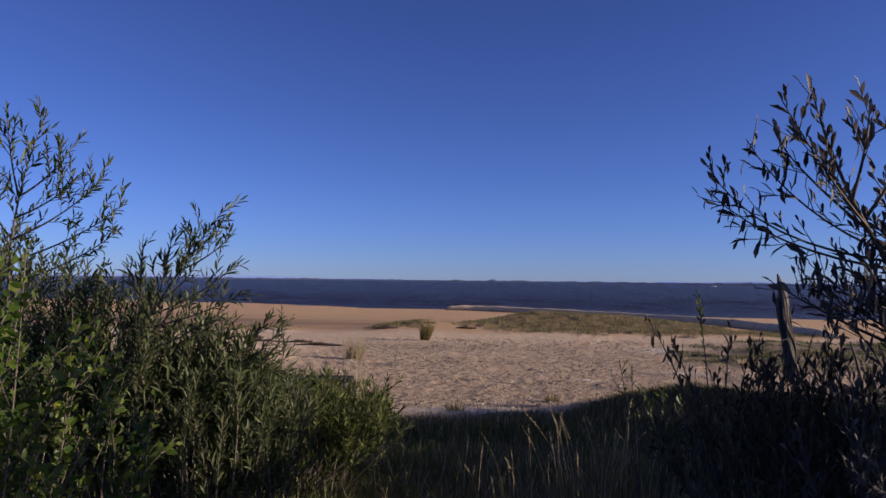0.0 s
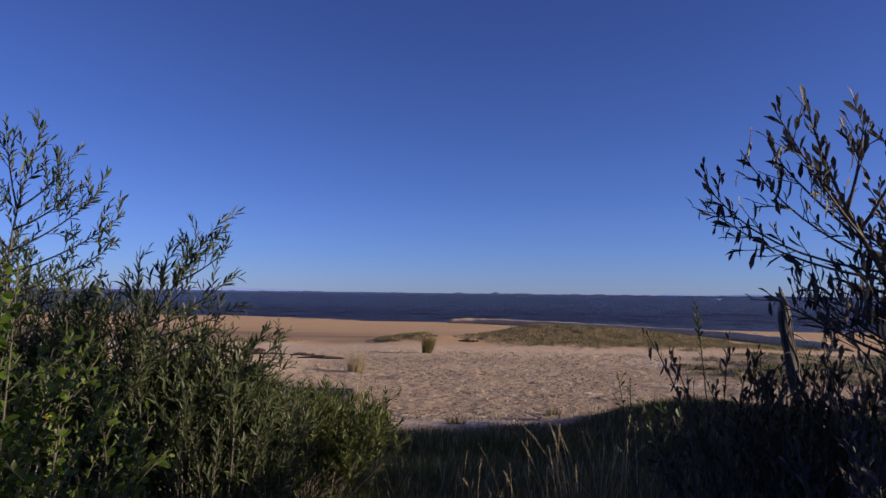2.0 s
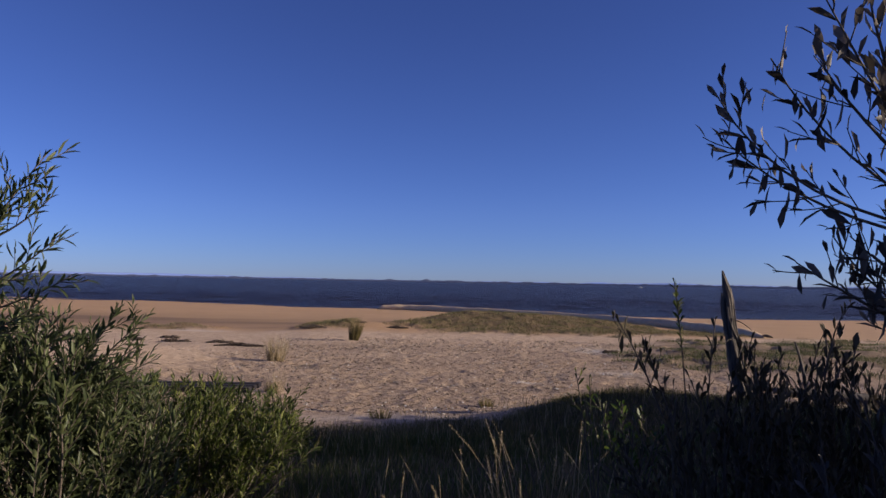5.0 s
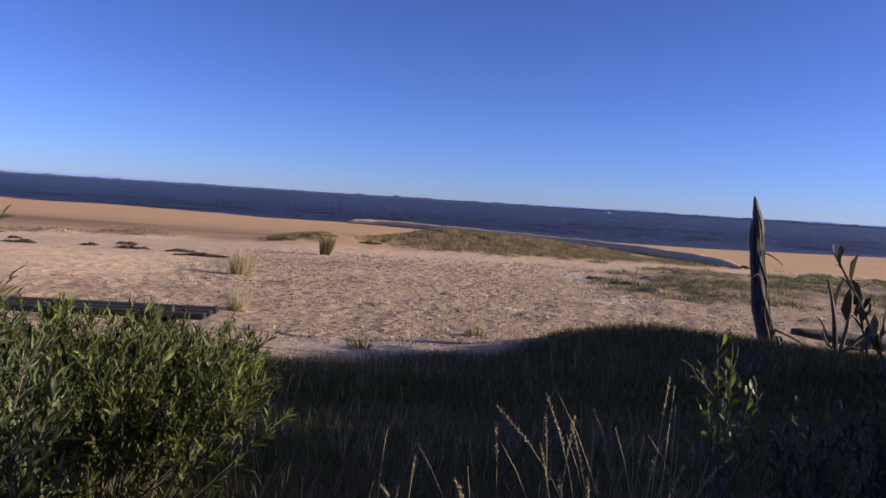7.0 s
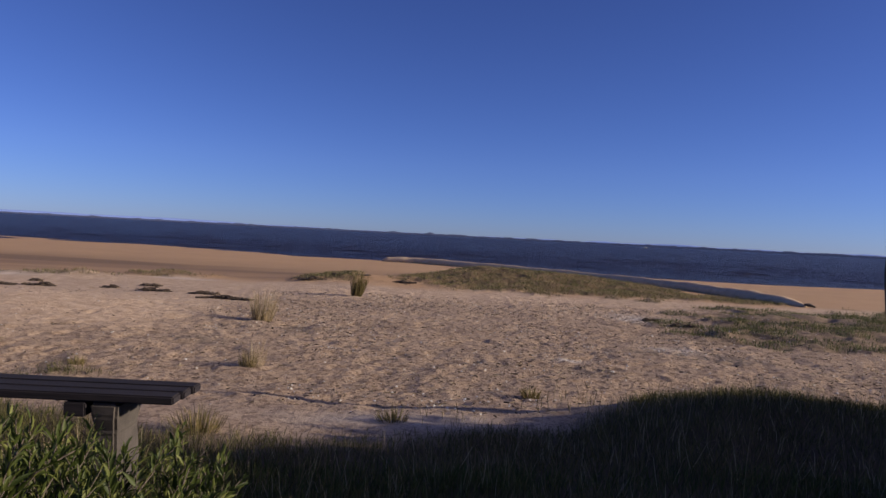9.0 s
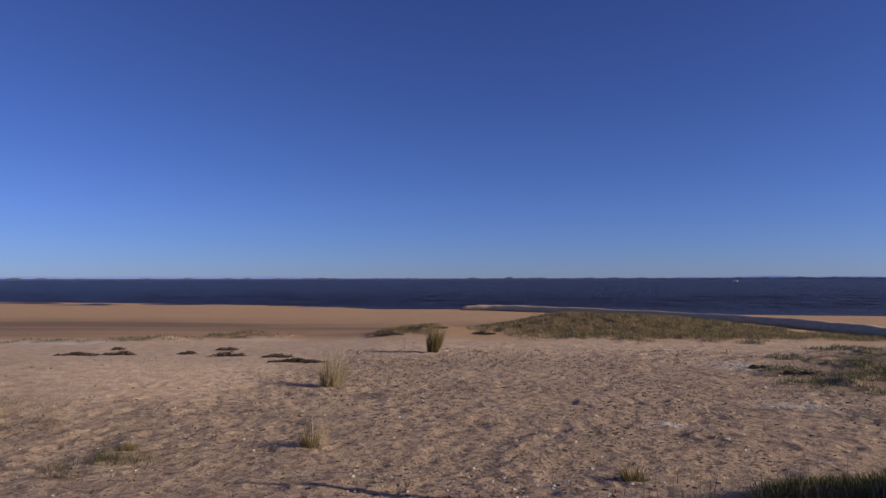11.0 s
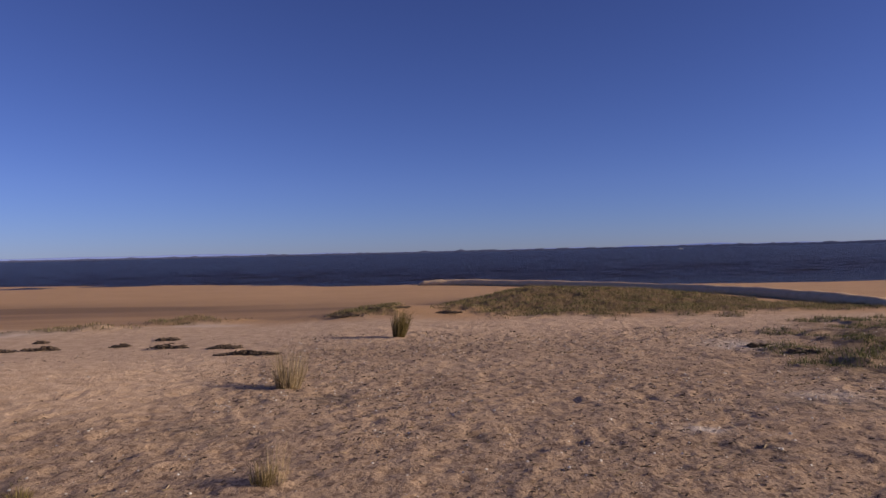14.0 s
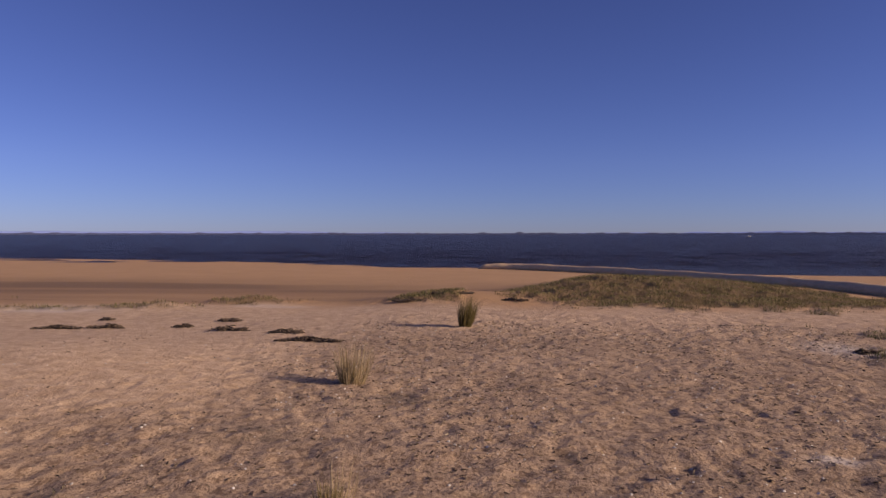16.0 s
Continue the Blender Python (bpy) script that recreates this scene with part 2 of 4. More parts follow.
def ground_material():
    m, nt, bsdf = material("sand and soil")
    p = place_node(nt)
    wide = node(nt, "TexNoise", Vector=p, Scale=0.55, Detail=4.0, Roughness=0.6).outputs[0]
    mid = node(nt, "TexNoise", Vector=p, Scale=5.0, Detail=6.0, Roughness=0.7).outputs[0]
    fine = node(nt, "TexNoise", Vector=p, Scale=70.0, Detail=4.0, Roughness=0.75).outputs[0]
    grit = node(nt, "TexVoronoi", Vector=p, Scale=38.0)
    sand = ramp(nt, mid, (0.3, (0.34, 0.24, 0.152)), (0.5, (0.485, 0.36, 0.245)), (0.72, (0.635, 0.49, 0.35)))
    sand = mix(nt, math_node(nt, "MULTIPLY", wide, 0.35), sand, (0.35, 0.265, 0.2))
    sand = mix(nt, 0.5, sand, ramp(nt, fine, (0.32, (0.2, 0.17, 0.14)), (0.5, (0.5, 0.5, 0.5)), (0.7, (0.74, 0.72, 0.68))), "OVERLAY")
    speck = ramp(nt, grit.outputs["Color"], (0.0, (0, 0, 0)), (0.94, (0, 0, 0)), (0.96, (1, 1, 1)))
    near = ramp(nt, grit.outputs["Distance"], (0.0, (1, 1, 1)), (0.18, (1, 1, 1)), (0.24, (0, 0, 0)))
    shell = math_node(nt, "MULTIPLY", math_node(nt, "MULTIPLY", speck, near), attribute(nt, "litter"))
    sand = mix(nt, shell, sand, (0.7, 0.68, 0.63))
    sand = mix(nt, math_node(nt, "MULTIPLY", attribute(nt, "litter"), 0.45), sand, (0.25, 0.185, 0.128))
    # rotting wrack and plant bits trodden into the dry sand
    bits = node(nt, "TexNoise", Vector=place_node(nt, (1.3, 0.9, 1.0)), Scale=11.0, Detail=5.0, Roughness=0.72).outputs[0]
    bits = ramp(nt, bits, (0.5, (0, 0, 0)), (0.6, (1, 1, 1)))
    sand = mix(nt, math_node(nt, "MULTIPLY", bits, attribute(nt, "litter")), sand, (0.19, 0.13, 0.088))
    crumbs = node(nt, "TexNoise", Vector=place_node(nt, (1.3, 0.8, 1.0)), Scale=34.0, Detail=3.0, Roughness=0.6).outputs[0]
    crumbs = ramp(nt, crumbs, (0.56, (0, 0, 0)), (0.63, (0.85, 0.85, 0.85)))
    sand = mix(nt, math_node(nt, "MULTIPLY", crumbs, math_node(nt, "ADD", attribute(nt, "litter"), 0.12)), sand, (0.19, 0.13, 0.09))
    ash = node(nt, "TexNoise", Vector=p, Scale=6.0, Detail=6.0, Roughness=0.75).outputs[0]
    ash = math_node(nt, "MULTIPLY", ramp(nt, ash, (0.42, (0, 0, 0)), (0.6, (0.9, 0.9, 0.9))), attribute(nt, "ash"))
    sand = mix(nt, ash, sand, (0.075, 0.066, 0.06))
    sand = mix(nt, math_node(nt, "MULTIPLY", ramp(nt, ash, (0.0, (0.55, 0.55, 0.55)), (0.5, (0.15, 0.15, 0.15))), attribute(nt, "pale")), sand, (0.6, 0.57, 0.53))
    damp = mix(nt, wide, (0.37, 0.235, 0.125), (0.48, 0.315, 0.18))
    streak = node(nt, "TexNoise", Vector=place_node(nt, (0.07, 0.5, 1.0)), Scale=0.8, Detail=3.0).outputs[0]
    soaked = math_node(nt, "MULTIPLY", ramp(nt, streak, (0.3, (0.35, 0.35, 0.35)), (0.6, (1, 1, 1))), attribute(nt, "wet"))
    damp = mix(nt, soaked, damp, (0.2, 0.13, 0.082))
    col = mix(nt, attribute(nt, "damp"), sand, damp)
    soil = mix(nt, mid, (0.06, 0.043, 0.025), (0.13, 0.095, 0.055))
    col = mix(nt, attribute(nt, "turf"), col, soil)
    nt.links.new(col, bsdf.inputs["Base Color"])
    bsdf.inputs["Roughness"].default_value = 0.92
    bsdf.inputs["Specular IOR Level"].default_value = 0.2
    lumps = node(nt, "TexNoise", Vector=p, Scale=24.0, Detail=4.0, Roughness=0.65).outputs[0]
    h = math_node(nt, "ADD", math_node(nt, "MULTIPLY", fine, 0.22), mid)
    h = math_node(nt, "ADD", math_node(nt, "MULTIPLY", lumps, 0.8), h)
    relief(nt, bsdf, h, 0.55, 0.045)
    return m


def water_material():
    m, nt, bsdf = material("choppy water")
    bsdf.inputs["Base Color"].default_value = (0.041, 0.04, 0.068, 1)
    bsdf.inputs["Roughness"].default_value = 0.28
    bsdf.inputs["Specular IOR Level"].default_value = 0.16
    bsdf.inputs["IOR"].default_value = 1.13
    a = node(nt, "TexNoise", Vector=place_node(nt, (0.35, 1.0, 1.0)), Scale=1.3, Detail=6.0, Roughness=0.7).outputs[0]
    b = node(nt, "TexNoise", Vector=place_node(nt, (0.1, 0.35, 1.0)), Scale=0.5, Detail=5.0, Roughness=0.6).outputs[0]
    relief(nt, bsdf, math_node(nt, "ADD", a, math_node(nt, "MULTIPLY", b, 2.5)), 1.0, 2.8)
    return m


def leaf_material(name, dark, mid, light, through_share=0.3, rough=0.45, patch=None):
    m, nt, bsdf = material(name)
    c = chance(nt)
    col = ramp(nt, c, (0.0, dark), (0.55, mid), (1.0, light))
    blot = node(nt, "TexNoise", Vector=place_node(nt), Scale=45.0, Detail=3.0).outputs[0]
    col = mix(nt, math_node(nt, "MULTIPLY", blot, 0.35), col, tuple(v * 0.45 for v in mid))
    if patch:
        wide = node(nt, "TexNoise", Vector=place_node(nt, (0.8, 1.2, 1.0)), Scale=1.1, Detail=5.0, Roughness=0.65).outputs[0]
        col = mix(nt, ramp(nt, wide, (0.46, (0, 0, 0)), (0.62, (0.85, 0.85, 0.85))), col, patch)
    nt.links.new(col, bsdf.inputs["Base Color"])
    bsdf.inputs["Roughness"].default_value = rough
    bsdf.inputs["Specular IOR Level"].default_value = 0.35
    trans = node(nt, "BsdfTranslucent", Color=col)
    both = node(nt, "MixShader", Fac=through_share)
    nt.links.new(bsdf.outputs[0], both.inputs[1])
    nt.links.new(trans.outputs[0], both.inputs[2])
    nt.links.new(both.outputs[0], nt.nodes["Material Output"].inputs["Surface"])
    return m


def bark_material(name, a, b, scale=30.0, stretch=0.25, depth=0.01):
    m, nt, bsdf = material(name)
    n = node(nt, "TexNoise", Vector=object_place(nt, (1, 1, stretch)), Scale=scale, Detail=6.0, Roughness=0.7).outputs[0]
    w = node(nt, "TexNoise", Vector=object_place(nt), Scale=3.0, Detail=3.0).outputs[0]
    col = ramp(nt, n, (0.35, a), (0.65, b))
    col = mix(nt, math_node(nt, "MULTIPLY", w, 0.5), col, tuple(v * 0.5 for v in a))
    nt.links.new(col, bsdf.inputs["Base Color"])
    bsdf.inputs["Roughness"].default_value = 0.88
    relief(nt, bsdf, n, 0.8, depth)
    return m


SAND = ground_material()
WATER = water_material()
NARROW = leaf_material("narrow grey-green leaves", (0.045, 0.062, 0.026), (0.1, 0.128, 0.05), (0.2, 0.225, 0.1), 0.45)
FRESH = leaf_material("fresh yellow-green leaves", (0.035, 0.068, 0.012), (0.085, 0.14, 0.02), (0.18, 0.235, 0.036), 0.45)
LOWGREEN = leaf_material("olive shrub leaves", (0.028, 0.046, 0.009), (0.078, 0.106, 0.02), (0.25, 0.27, 0.075), 0.42, 0.55)
DULL = leaf_material("dull leathery leaves", (0.034, 0.029, 0.015), (0.068, 0.056, 0.03), (0.16, 0.125, 0.075), 0.25, 0.7)
LEATHER = leaf_material("grey-purple leathery leaves", (0.045, 0.038, 0.034), (0.088, 0.078, 0.066), (0.2, 0.165, 0.14), 0.25, 0.6)
TURF = leaf_material("turf blades", (0.034, 0.052, 0.012), (0.076, 0.108, 0.024), (0.17, 0.185, 0.055), 0.35, 0.7)
HEATH = leaf_material("brown rough turf", (0.042, 0.045, 0.013), (0.09, 0.092, 0.026), (0.21, 0.185, 0.066), 0.3, 0.8)
DUNE = leaf_material("dune grass blades", (0.062, 0.064, 0.022), (0.14, 0.135, 0.05), (0.27, 0.235, 0.11), 0.3, 0.65, (0.26, 0.19, 0.1))
MARSH = leaf_material("low salt-marsh plants", (0.036, 0.047, 0.016), (0.085, 0.1, 0.033), (0.2, 0.185, 0.075), 0.3, 0.7)
STRAW = leaf_material("straw", (0.2, 0.15, 0.07), (0.4, 0.31, 0.17), (0.6, 0.52, 0.36), 0.3, 0.65)
RUSH = leaf_material("green-brown rush", (0.075, 0.065, 0.022), (0.17, 0.14, 0.05), (0.3, 0.23, 0.1), 0.25, 0.6)
PETAL = leaf_material("yellow petals", (0.6, 0.45, 0.03), (0.75, 0.6, 0.05), (0.8, 0.7, 0.15), 0.3, 0.6)
TWIG = bark_material("twig bark", (0.07, 0.055, 0.042), (0.16, 0.13, 0.1), 60.0, 0.3, 0.003)
DEADWOOD = bark_material("weathered dead wood", (0.035, 0.028, 0.023), (0.17, 0.145, 0.12), 26.0, 0.1, 0.02)
WRACK = bark_material("dry brown seaweed", (0.05, 0.036, 0.025), (0.14, 0.1, 0.068), 40.0, 1.0, 0.01)


# ---- the large structure ----
def spaced(*stretches):
    """Grid lines: stretches of (from, to, step), or (from, to, first step, growth)."""
    out = []
    for a, b, step, *grow in stretches:
        if not grow:
            out += list(np.arange(a, b - 1e-6, step))
            continue
        x, s, way = a, step, 1 if b > a else -1
        while (b - x) * way > 0:
            out.append(x)
            x, s = x + way * s, s * grow[0]
        out.append(b)
    return np.unique(np.round(out, 4))


def sheet(name, xs, ys, height, mat):
    gx, gy = np.meshgrid(xs, ys)
    z = height(gx, gy)
    w, h = len(xs), len(ys)
    i = np.arange(w * h).reshape(h, w)
    f = np.stack([i[:-1, :-1], i[:-1, 1:], i[1:, 1:], i[1:, :-1]], -1).reshape(-1, 4)
    me = mesh_from(name, np.stack([gx, gy, z], -1).reshape(-1, 3), f, mat, True)
    return me, gx, gy


def add_scuffs(z, xs, ys, count, x_span, y_span, lengths, depths):
    """Treads and hollows in the dry sand, each with a low rim."""
    for _ in range(count):
        cx, cy = RNG.uniform(*x_span), RNG.uniform(*y_span)
        ln = lengths[0] + (lengths[1] - lengths[0]) * RNG.random() ** 2
        wd, dp = ln * RNG.uniform(0.45, 0.85), ln * RNG.uniform(*depths)
        a = RNG.normal(2.15, 0.6)
        reach = ln * 2.4
        i0, i1 = np.searchsorted(xs, (cx - reach, cx + reach))
        j0, j1 = np.searchsorted(ys, (cy - reach, cy + reach))
        if i1 - i0 < 2 or j1 - j0 < 2:
            continue
        dx, dy = np.meshgrid(xs[i0:i1] - cx, ys[j0:j1] - cy)
        u, v = (math.cos(a) * dx + math.sin(a) * dy) / ln, (math.cos(a) * dy - math.sin(a) * dx) / wd
        q = u * u + v * v
        z[j0:j1, i0:i1] += dp * (0.55 * np.exp(-((np.sqrt(q) - 1.35) ** 2) * 5) - np.exp(-q * 1.1))


GX = spaced((-4, 6.5, 0.03), (6.5, 9, 0.06), (-7, -4, 0.06), (9, 16, 0.12), (16, 4900, 0.2, 1.14), (-7, -14, 0.1, 1.02), (-14, -4900, 0.25, 1.14))
GY = spaced((9.5, 15.5, 0.03), (15.5, 20, 0.06), (1, 9.5, 0.09), (20, 30, 0.09), (30, 60, 0.14, 1.03), (60, 4900, 1.2, 1.15), (1, -4900, 0.12, 1.14))


def clean_sand(x, y):
    """1 on the smooth clean slope at the left, 0 on the trodden, littered sand."""
    return smooth(-0.6, 0.9, (y - 13.2) * 0.62 - (x + 2.6) + (fbm(x * 1.1, y * 1.1, 3, 9) - 0.5) * 1.6) * smooth(-1.6, -3.2, x)


def relief_height(x, y):
    z = ground_z(x, y)
    dry = smooth(8.3, 10, y) * smooth(25, 22, y) * smooth(16, 12, np.abs(x))
    rough = (fbm(x * 2.0, y * 2.0, 3, 5) - 0.5) * 0.06 + (fbm(x * 8.0, y * 8.0, 3, 8) - 0.5) * 0.032 + (fbm(x * 19.0, y * 19.0, 2, 15) - 0.5) * 0.006
    calm = clean_sand(x, y)
    z = z + dry * rough * (1 - 0.55 * calm)
    z = z + smooth(9.5, 8, y) * smooth(-20, 0, y) * (fbm(x * 1.6, y * 1.6, 3, 2) - 0.5) * 0.08
    lump = grassy(x, y) * smooth(10, 12, y) * smooth(60, 40, y)
    z = z + lump * (fbm(x * 1.9, y * 1.9, 4, 6) - 0.38) * 0.2
    z = z + smooth(22, 26, y) * smooth(46, 36, y) * (fbm(x * 0.25, y * 0.5, 3, 4) - 0.5) * 0.05
    return z


def build_ground():
    def height(x, y):
        z = relief_height(x, y)
        add_scuffs(z, GX, GY, 7000, (-3.5, 8), (9.4, 20.5), (0.03, 0.07), (0.02, 0.05))
        add_scuffs(z, GX, GY, 5200, (-4, 9.5), (9.4, 23), (0.06, 0.17), (0.026, 0.052))
        add_scuffs(z, GX, GY, 1500, (-7, -3), (10, 20), (0.03, 0.09), (0.03, 0.07))
        return z

    me, x, y = sheet("ground", GX, GY, height, SAND)
    turf = grassy(x, y)
    damp = smooth(23.6, 26.0, y + (fbm(x * 0.5, y * 0.5, 3, 1) - 0.5) * 2.5)
    wet = np.clip(bump(x, y, -17, 30.5, 13, 5.0, 1.9) + bump(x, y, -5, 29.5, 6, 2.4, 1.0), 0, 1) * damp
    litter = (1 - clean_sand(x, y)) * smooth(22, 17, y) * smooth(-6.5, -4.5, x)
    litter = np.clip(litter * (0.35 + 0.9 * fbm(x * 0.6, y * 0.6, 3, 12)) + 0.5 * smooth(13.2, 11, y) * smooth(0, -2.5, x) + 0.3 * smooth(15, 10.5, y), 0, 1)
    ash = bump(x, y, 4.35, 13.35, 0.7, 0.35, 0.9) + bump(x, y, 5.2, 13.2, 0.6, 0.35, 1) + bump(x, y, 5.4, 15.1, 0.7, 0.8, 0.7) + bump(x, y, 3.0, 11.85, 0.4, 0.3, 0.8)
    ash = np.clip(ash + bump(x, y, 0.84, 12.33, 0.25, 0.14, 0.8) + bump(x, y, 1.9, 11.9, 0.25, 0.2, 0.6) + bump(x, y, -0.8, 14.0, 0.5, 0.3, 0.9) + bump(x, y, -1.6, 12.6, 0.7, 0.3, 0.7) + bump(x, y, -3.1, 15.6, 0.2, 0.15, 0.9), 0, 1)
    pale = np.clip((bump(x, y, 0.9, 9.0, 0.8, 0.3, 0.5) + bump(x, y, -6.0, 25.0, 1.6, 0.5, 0.8) + bump(x, y, -11.2, 22.8, 1.5, 0.5, 0.8) + bump(x, y, 0.2, 26.0, 1.2, 0.9, 0.8) + bump(x, y, 5.45, 17.9, 0.5, 0.7, 0.9) + bump(x, y, 2.9, 12.45, 0.16, 0.12, 1.2) + bump(x, y, 4.7, 13.8, 0.4, 0.3, 0.7)) * (0.4 + 1.2 * fbm(x * 5, y * 5, 3, 19)), 0, 1)
    for key, values in (("pale", pale), ("ash", ash), ("turf", turf * (1 - 0.72 * smooth(9.7, 10.4, y) + 0.3 * smooth(12, 14, y) * smooth(2, 4, x) + 0.25 * smooth(21, 23, y))), ("damp", damp), ("wet", wet), ("litter", litter)):
        me.attributes.new(key, "FLOAT", "POINT").data.foreach_set("value", np.ascontiguousarray(values, np.float32).ravel())
    tagged(new("ground", me), "trampled pale beach sand rising to turf", "ground", kind="structure")


def build_water():
    xs = spaced((-60, 60, 0.5), (60, 4900, 0.8, 1.13), (-60, -4900, 0.8, 1.13))
    ys = spaced((38, 90, 0.35), (90, 4900, 0.5, 1.06))

    def height(x, y):
        chop = (fbm(x * 0.16, y * 0.55, 4, 14) - 0.5) * 0.42 * smooth(46, 58, y) * smooth(600, 200, y)
        return WATER_Z + chop

    me, *_ = sheet("water", xs, ys, height, WATER)
    tagged(new("water", me), "dark blue choppy bay water", "water", kind="structure")


def far_strip(name, label, radius, depth, heights, mat):
    """A low far shore or ridge on a wide arc, with thickness."""
    ang = np.linspace(radians(35), radians(145), 900)
    top = heights(ang)
    x, y = np.cos(ang), np.sin(ang)
    rows = [(radius, np.full_like(ang, -2.0)), (radius, top * 0.6), (radius + depth * 0.3, top), (radius + depth, np.full_like(ang, -2.0))]
    v = np.concatenate([np.stack([x * r, y * r, z], -1) for r, z in rows])
    n, f = len(ang), []
    for k in range(3):
        i = np.arange(n - 1) + k * n
        f.append(np.stack([i + 1, i, i + n, i + n + 1], -1))
    tagged(new(name, mesh_from(name, v, np.concatenate(f), mat, False)), label, "far shore", kind="structure")


def painted_haze_material(name, colour, share):
    """Far land: the haze of the air is put into its colour and its own glow."""
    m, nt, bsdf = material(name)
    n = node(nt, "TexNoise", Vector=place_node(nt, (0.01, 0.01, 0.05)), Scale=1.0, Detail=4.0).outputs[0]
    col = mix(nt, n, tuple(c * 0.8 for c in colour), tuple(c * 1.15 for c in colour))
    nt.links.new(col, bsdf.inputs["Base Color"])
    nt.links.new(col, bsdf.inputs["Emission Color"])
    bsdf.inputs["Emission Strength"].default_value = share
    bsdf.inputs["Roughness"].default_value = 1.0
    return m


def shore_heights(ang):
    s = ang * 57.2958
    low = 6.5 + 4.5 * smooth(0.4, 0.75, fbm(s * 1.3, s * 0, 3, 20)) + 2.0 * fbm(s * 7.0, s * 0 + 2, 3, 21)
    clump = smooth(0.35, 0.05, np.abs(s - 89.75)) * 6 + smooth(0.5, 0.1, np.abs(s - 92.9)) * 5
    right = smooth(76, 68, s) * 6 * fbm(s * 1.1, s * 0 + 3, 3, 22)
    return low + clump + right


def hill_heights(ang):
    s = ang * 57.2958
    right = smooth(80, 70, s) * 13 * fbm(s * 0.45, s * 0 + 1, 4, 30) + smooth(1.8, 0.3, np.abs(s - 75.5)) * 8
    return 4 + 13 * fbm(s * 0.3, s * 0 + 7, 3, 33) + right + smooth(100, 110, s) * 10


build_ground()
build_water()
far_strip("backdrop_shore", "low dark wooded far shore", 4300, 60, shore_heights, painted_haze_material("far woods with painted haze", (0.026, 0.032, 0.062), 0.9))
far_strip("backdrop_hills", "distant hills with pale painted haze", 4700, 80, hill_heights, painted_haze_material("far hills with painted haze", (0.1, 0.14, 0.3), 0.75))


# ---- plants ----
LANCE = dict(w1=0.5, w2=0.36)
SPOON = dict(w1=0.34, w2=0.5)
OVATE = dict(w1=0.5, w2=0.42)
LEAF_TRIS = np.array([(0, 2, 1), (0, 3, 2), (1, 2, 5), (1, 5, 4), (2, 3, 6), (2, 6, 5), (4, 5, 7), (5, 6, 7)])


def leaf_template(w1, w2):
    """Corners of one leaf, 1 long and 1 wide, folded along its rib and bent back at the tip."""
    return np.array([(0, 0, 0), (-w1, 0.32, 0.05), (0, 0.32, 0), (w1, 0.32, 0.05), (-w2, 0.7, 0.03), (0, 0.7, -0.03), (w2, 0.7, 0.03), (0, 1, -0.11)])


class Leaves:
    def __init__(self):
        self.p, self.d, self.l = [], [], []

    def add(self, p, d, l):
        self.p.append(p), self.d.append(d), self.l.append(l)

    def frames(self, rng, slim, droop, hang=0.0):
        p, l = np.array(self.p), np.array(self.l)
        d = unit(np.array(self.d) + np.array((0, 0, -droop)))
        down = rng.random(len(l)) < hang
        d[down] = unit(d[down] * 0.25 + np.array((0, 0, -1.0)) + rng.normal(0, 0.12, (down.sum(), 3)))
        up = unit(np.array((0, 0, 1.0)) + rng.normal(0, 0.55, p.shape))
        s = unit(np.cross(d, up))
        n = np.cross(s, d)
        w = l * slim * rng.uniform(0.8, 1.25, len(l))
        return p, d, s, n, l, w


def leaf_geometry(p, d, s, n, l, w, shape):
    t = leaf_template(**shape)
    v = p[:, None] + s[:, None] * (t[None, :, :1] * w[:, None, None]) + d[:, None] * (t[None, :, 1:2] * l[:, None, None]) + n[:, None] * (t[None, :, 2:] * l[:, None, None])
    f = LEAF_TRIS[None] + (np.arange(len(p)) * 8)[:, None, None]
    return v.reshape(-1, 3), f.reshape(-1, 3)


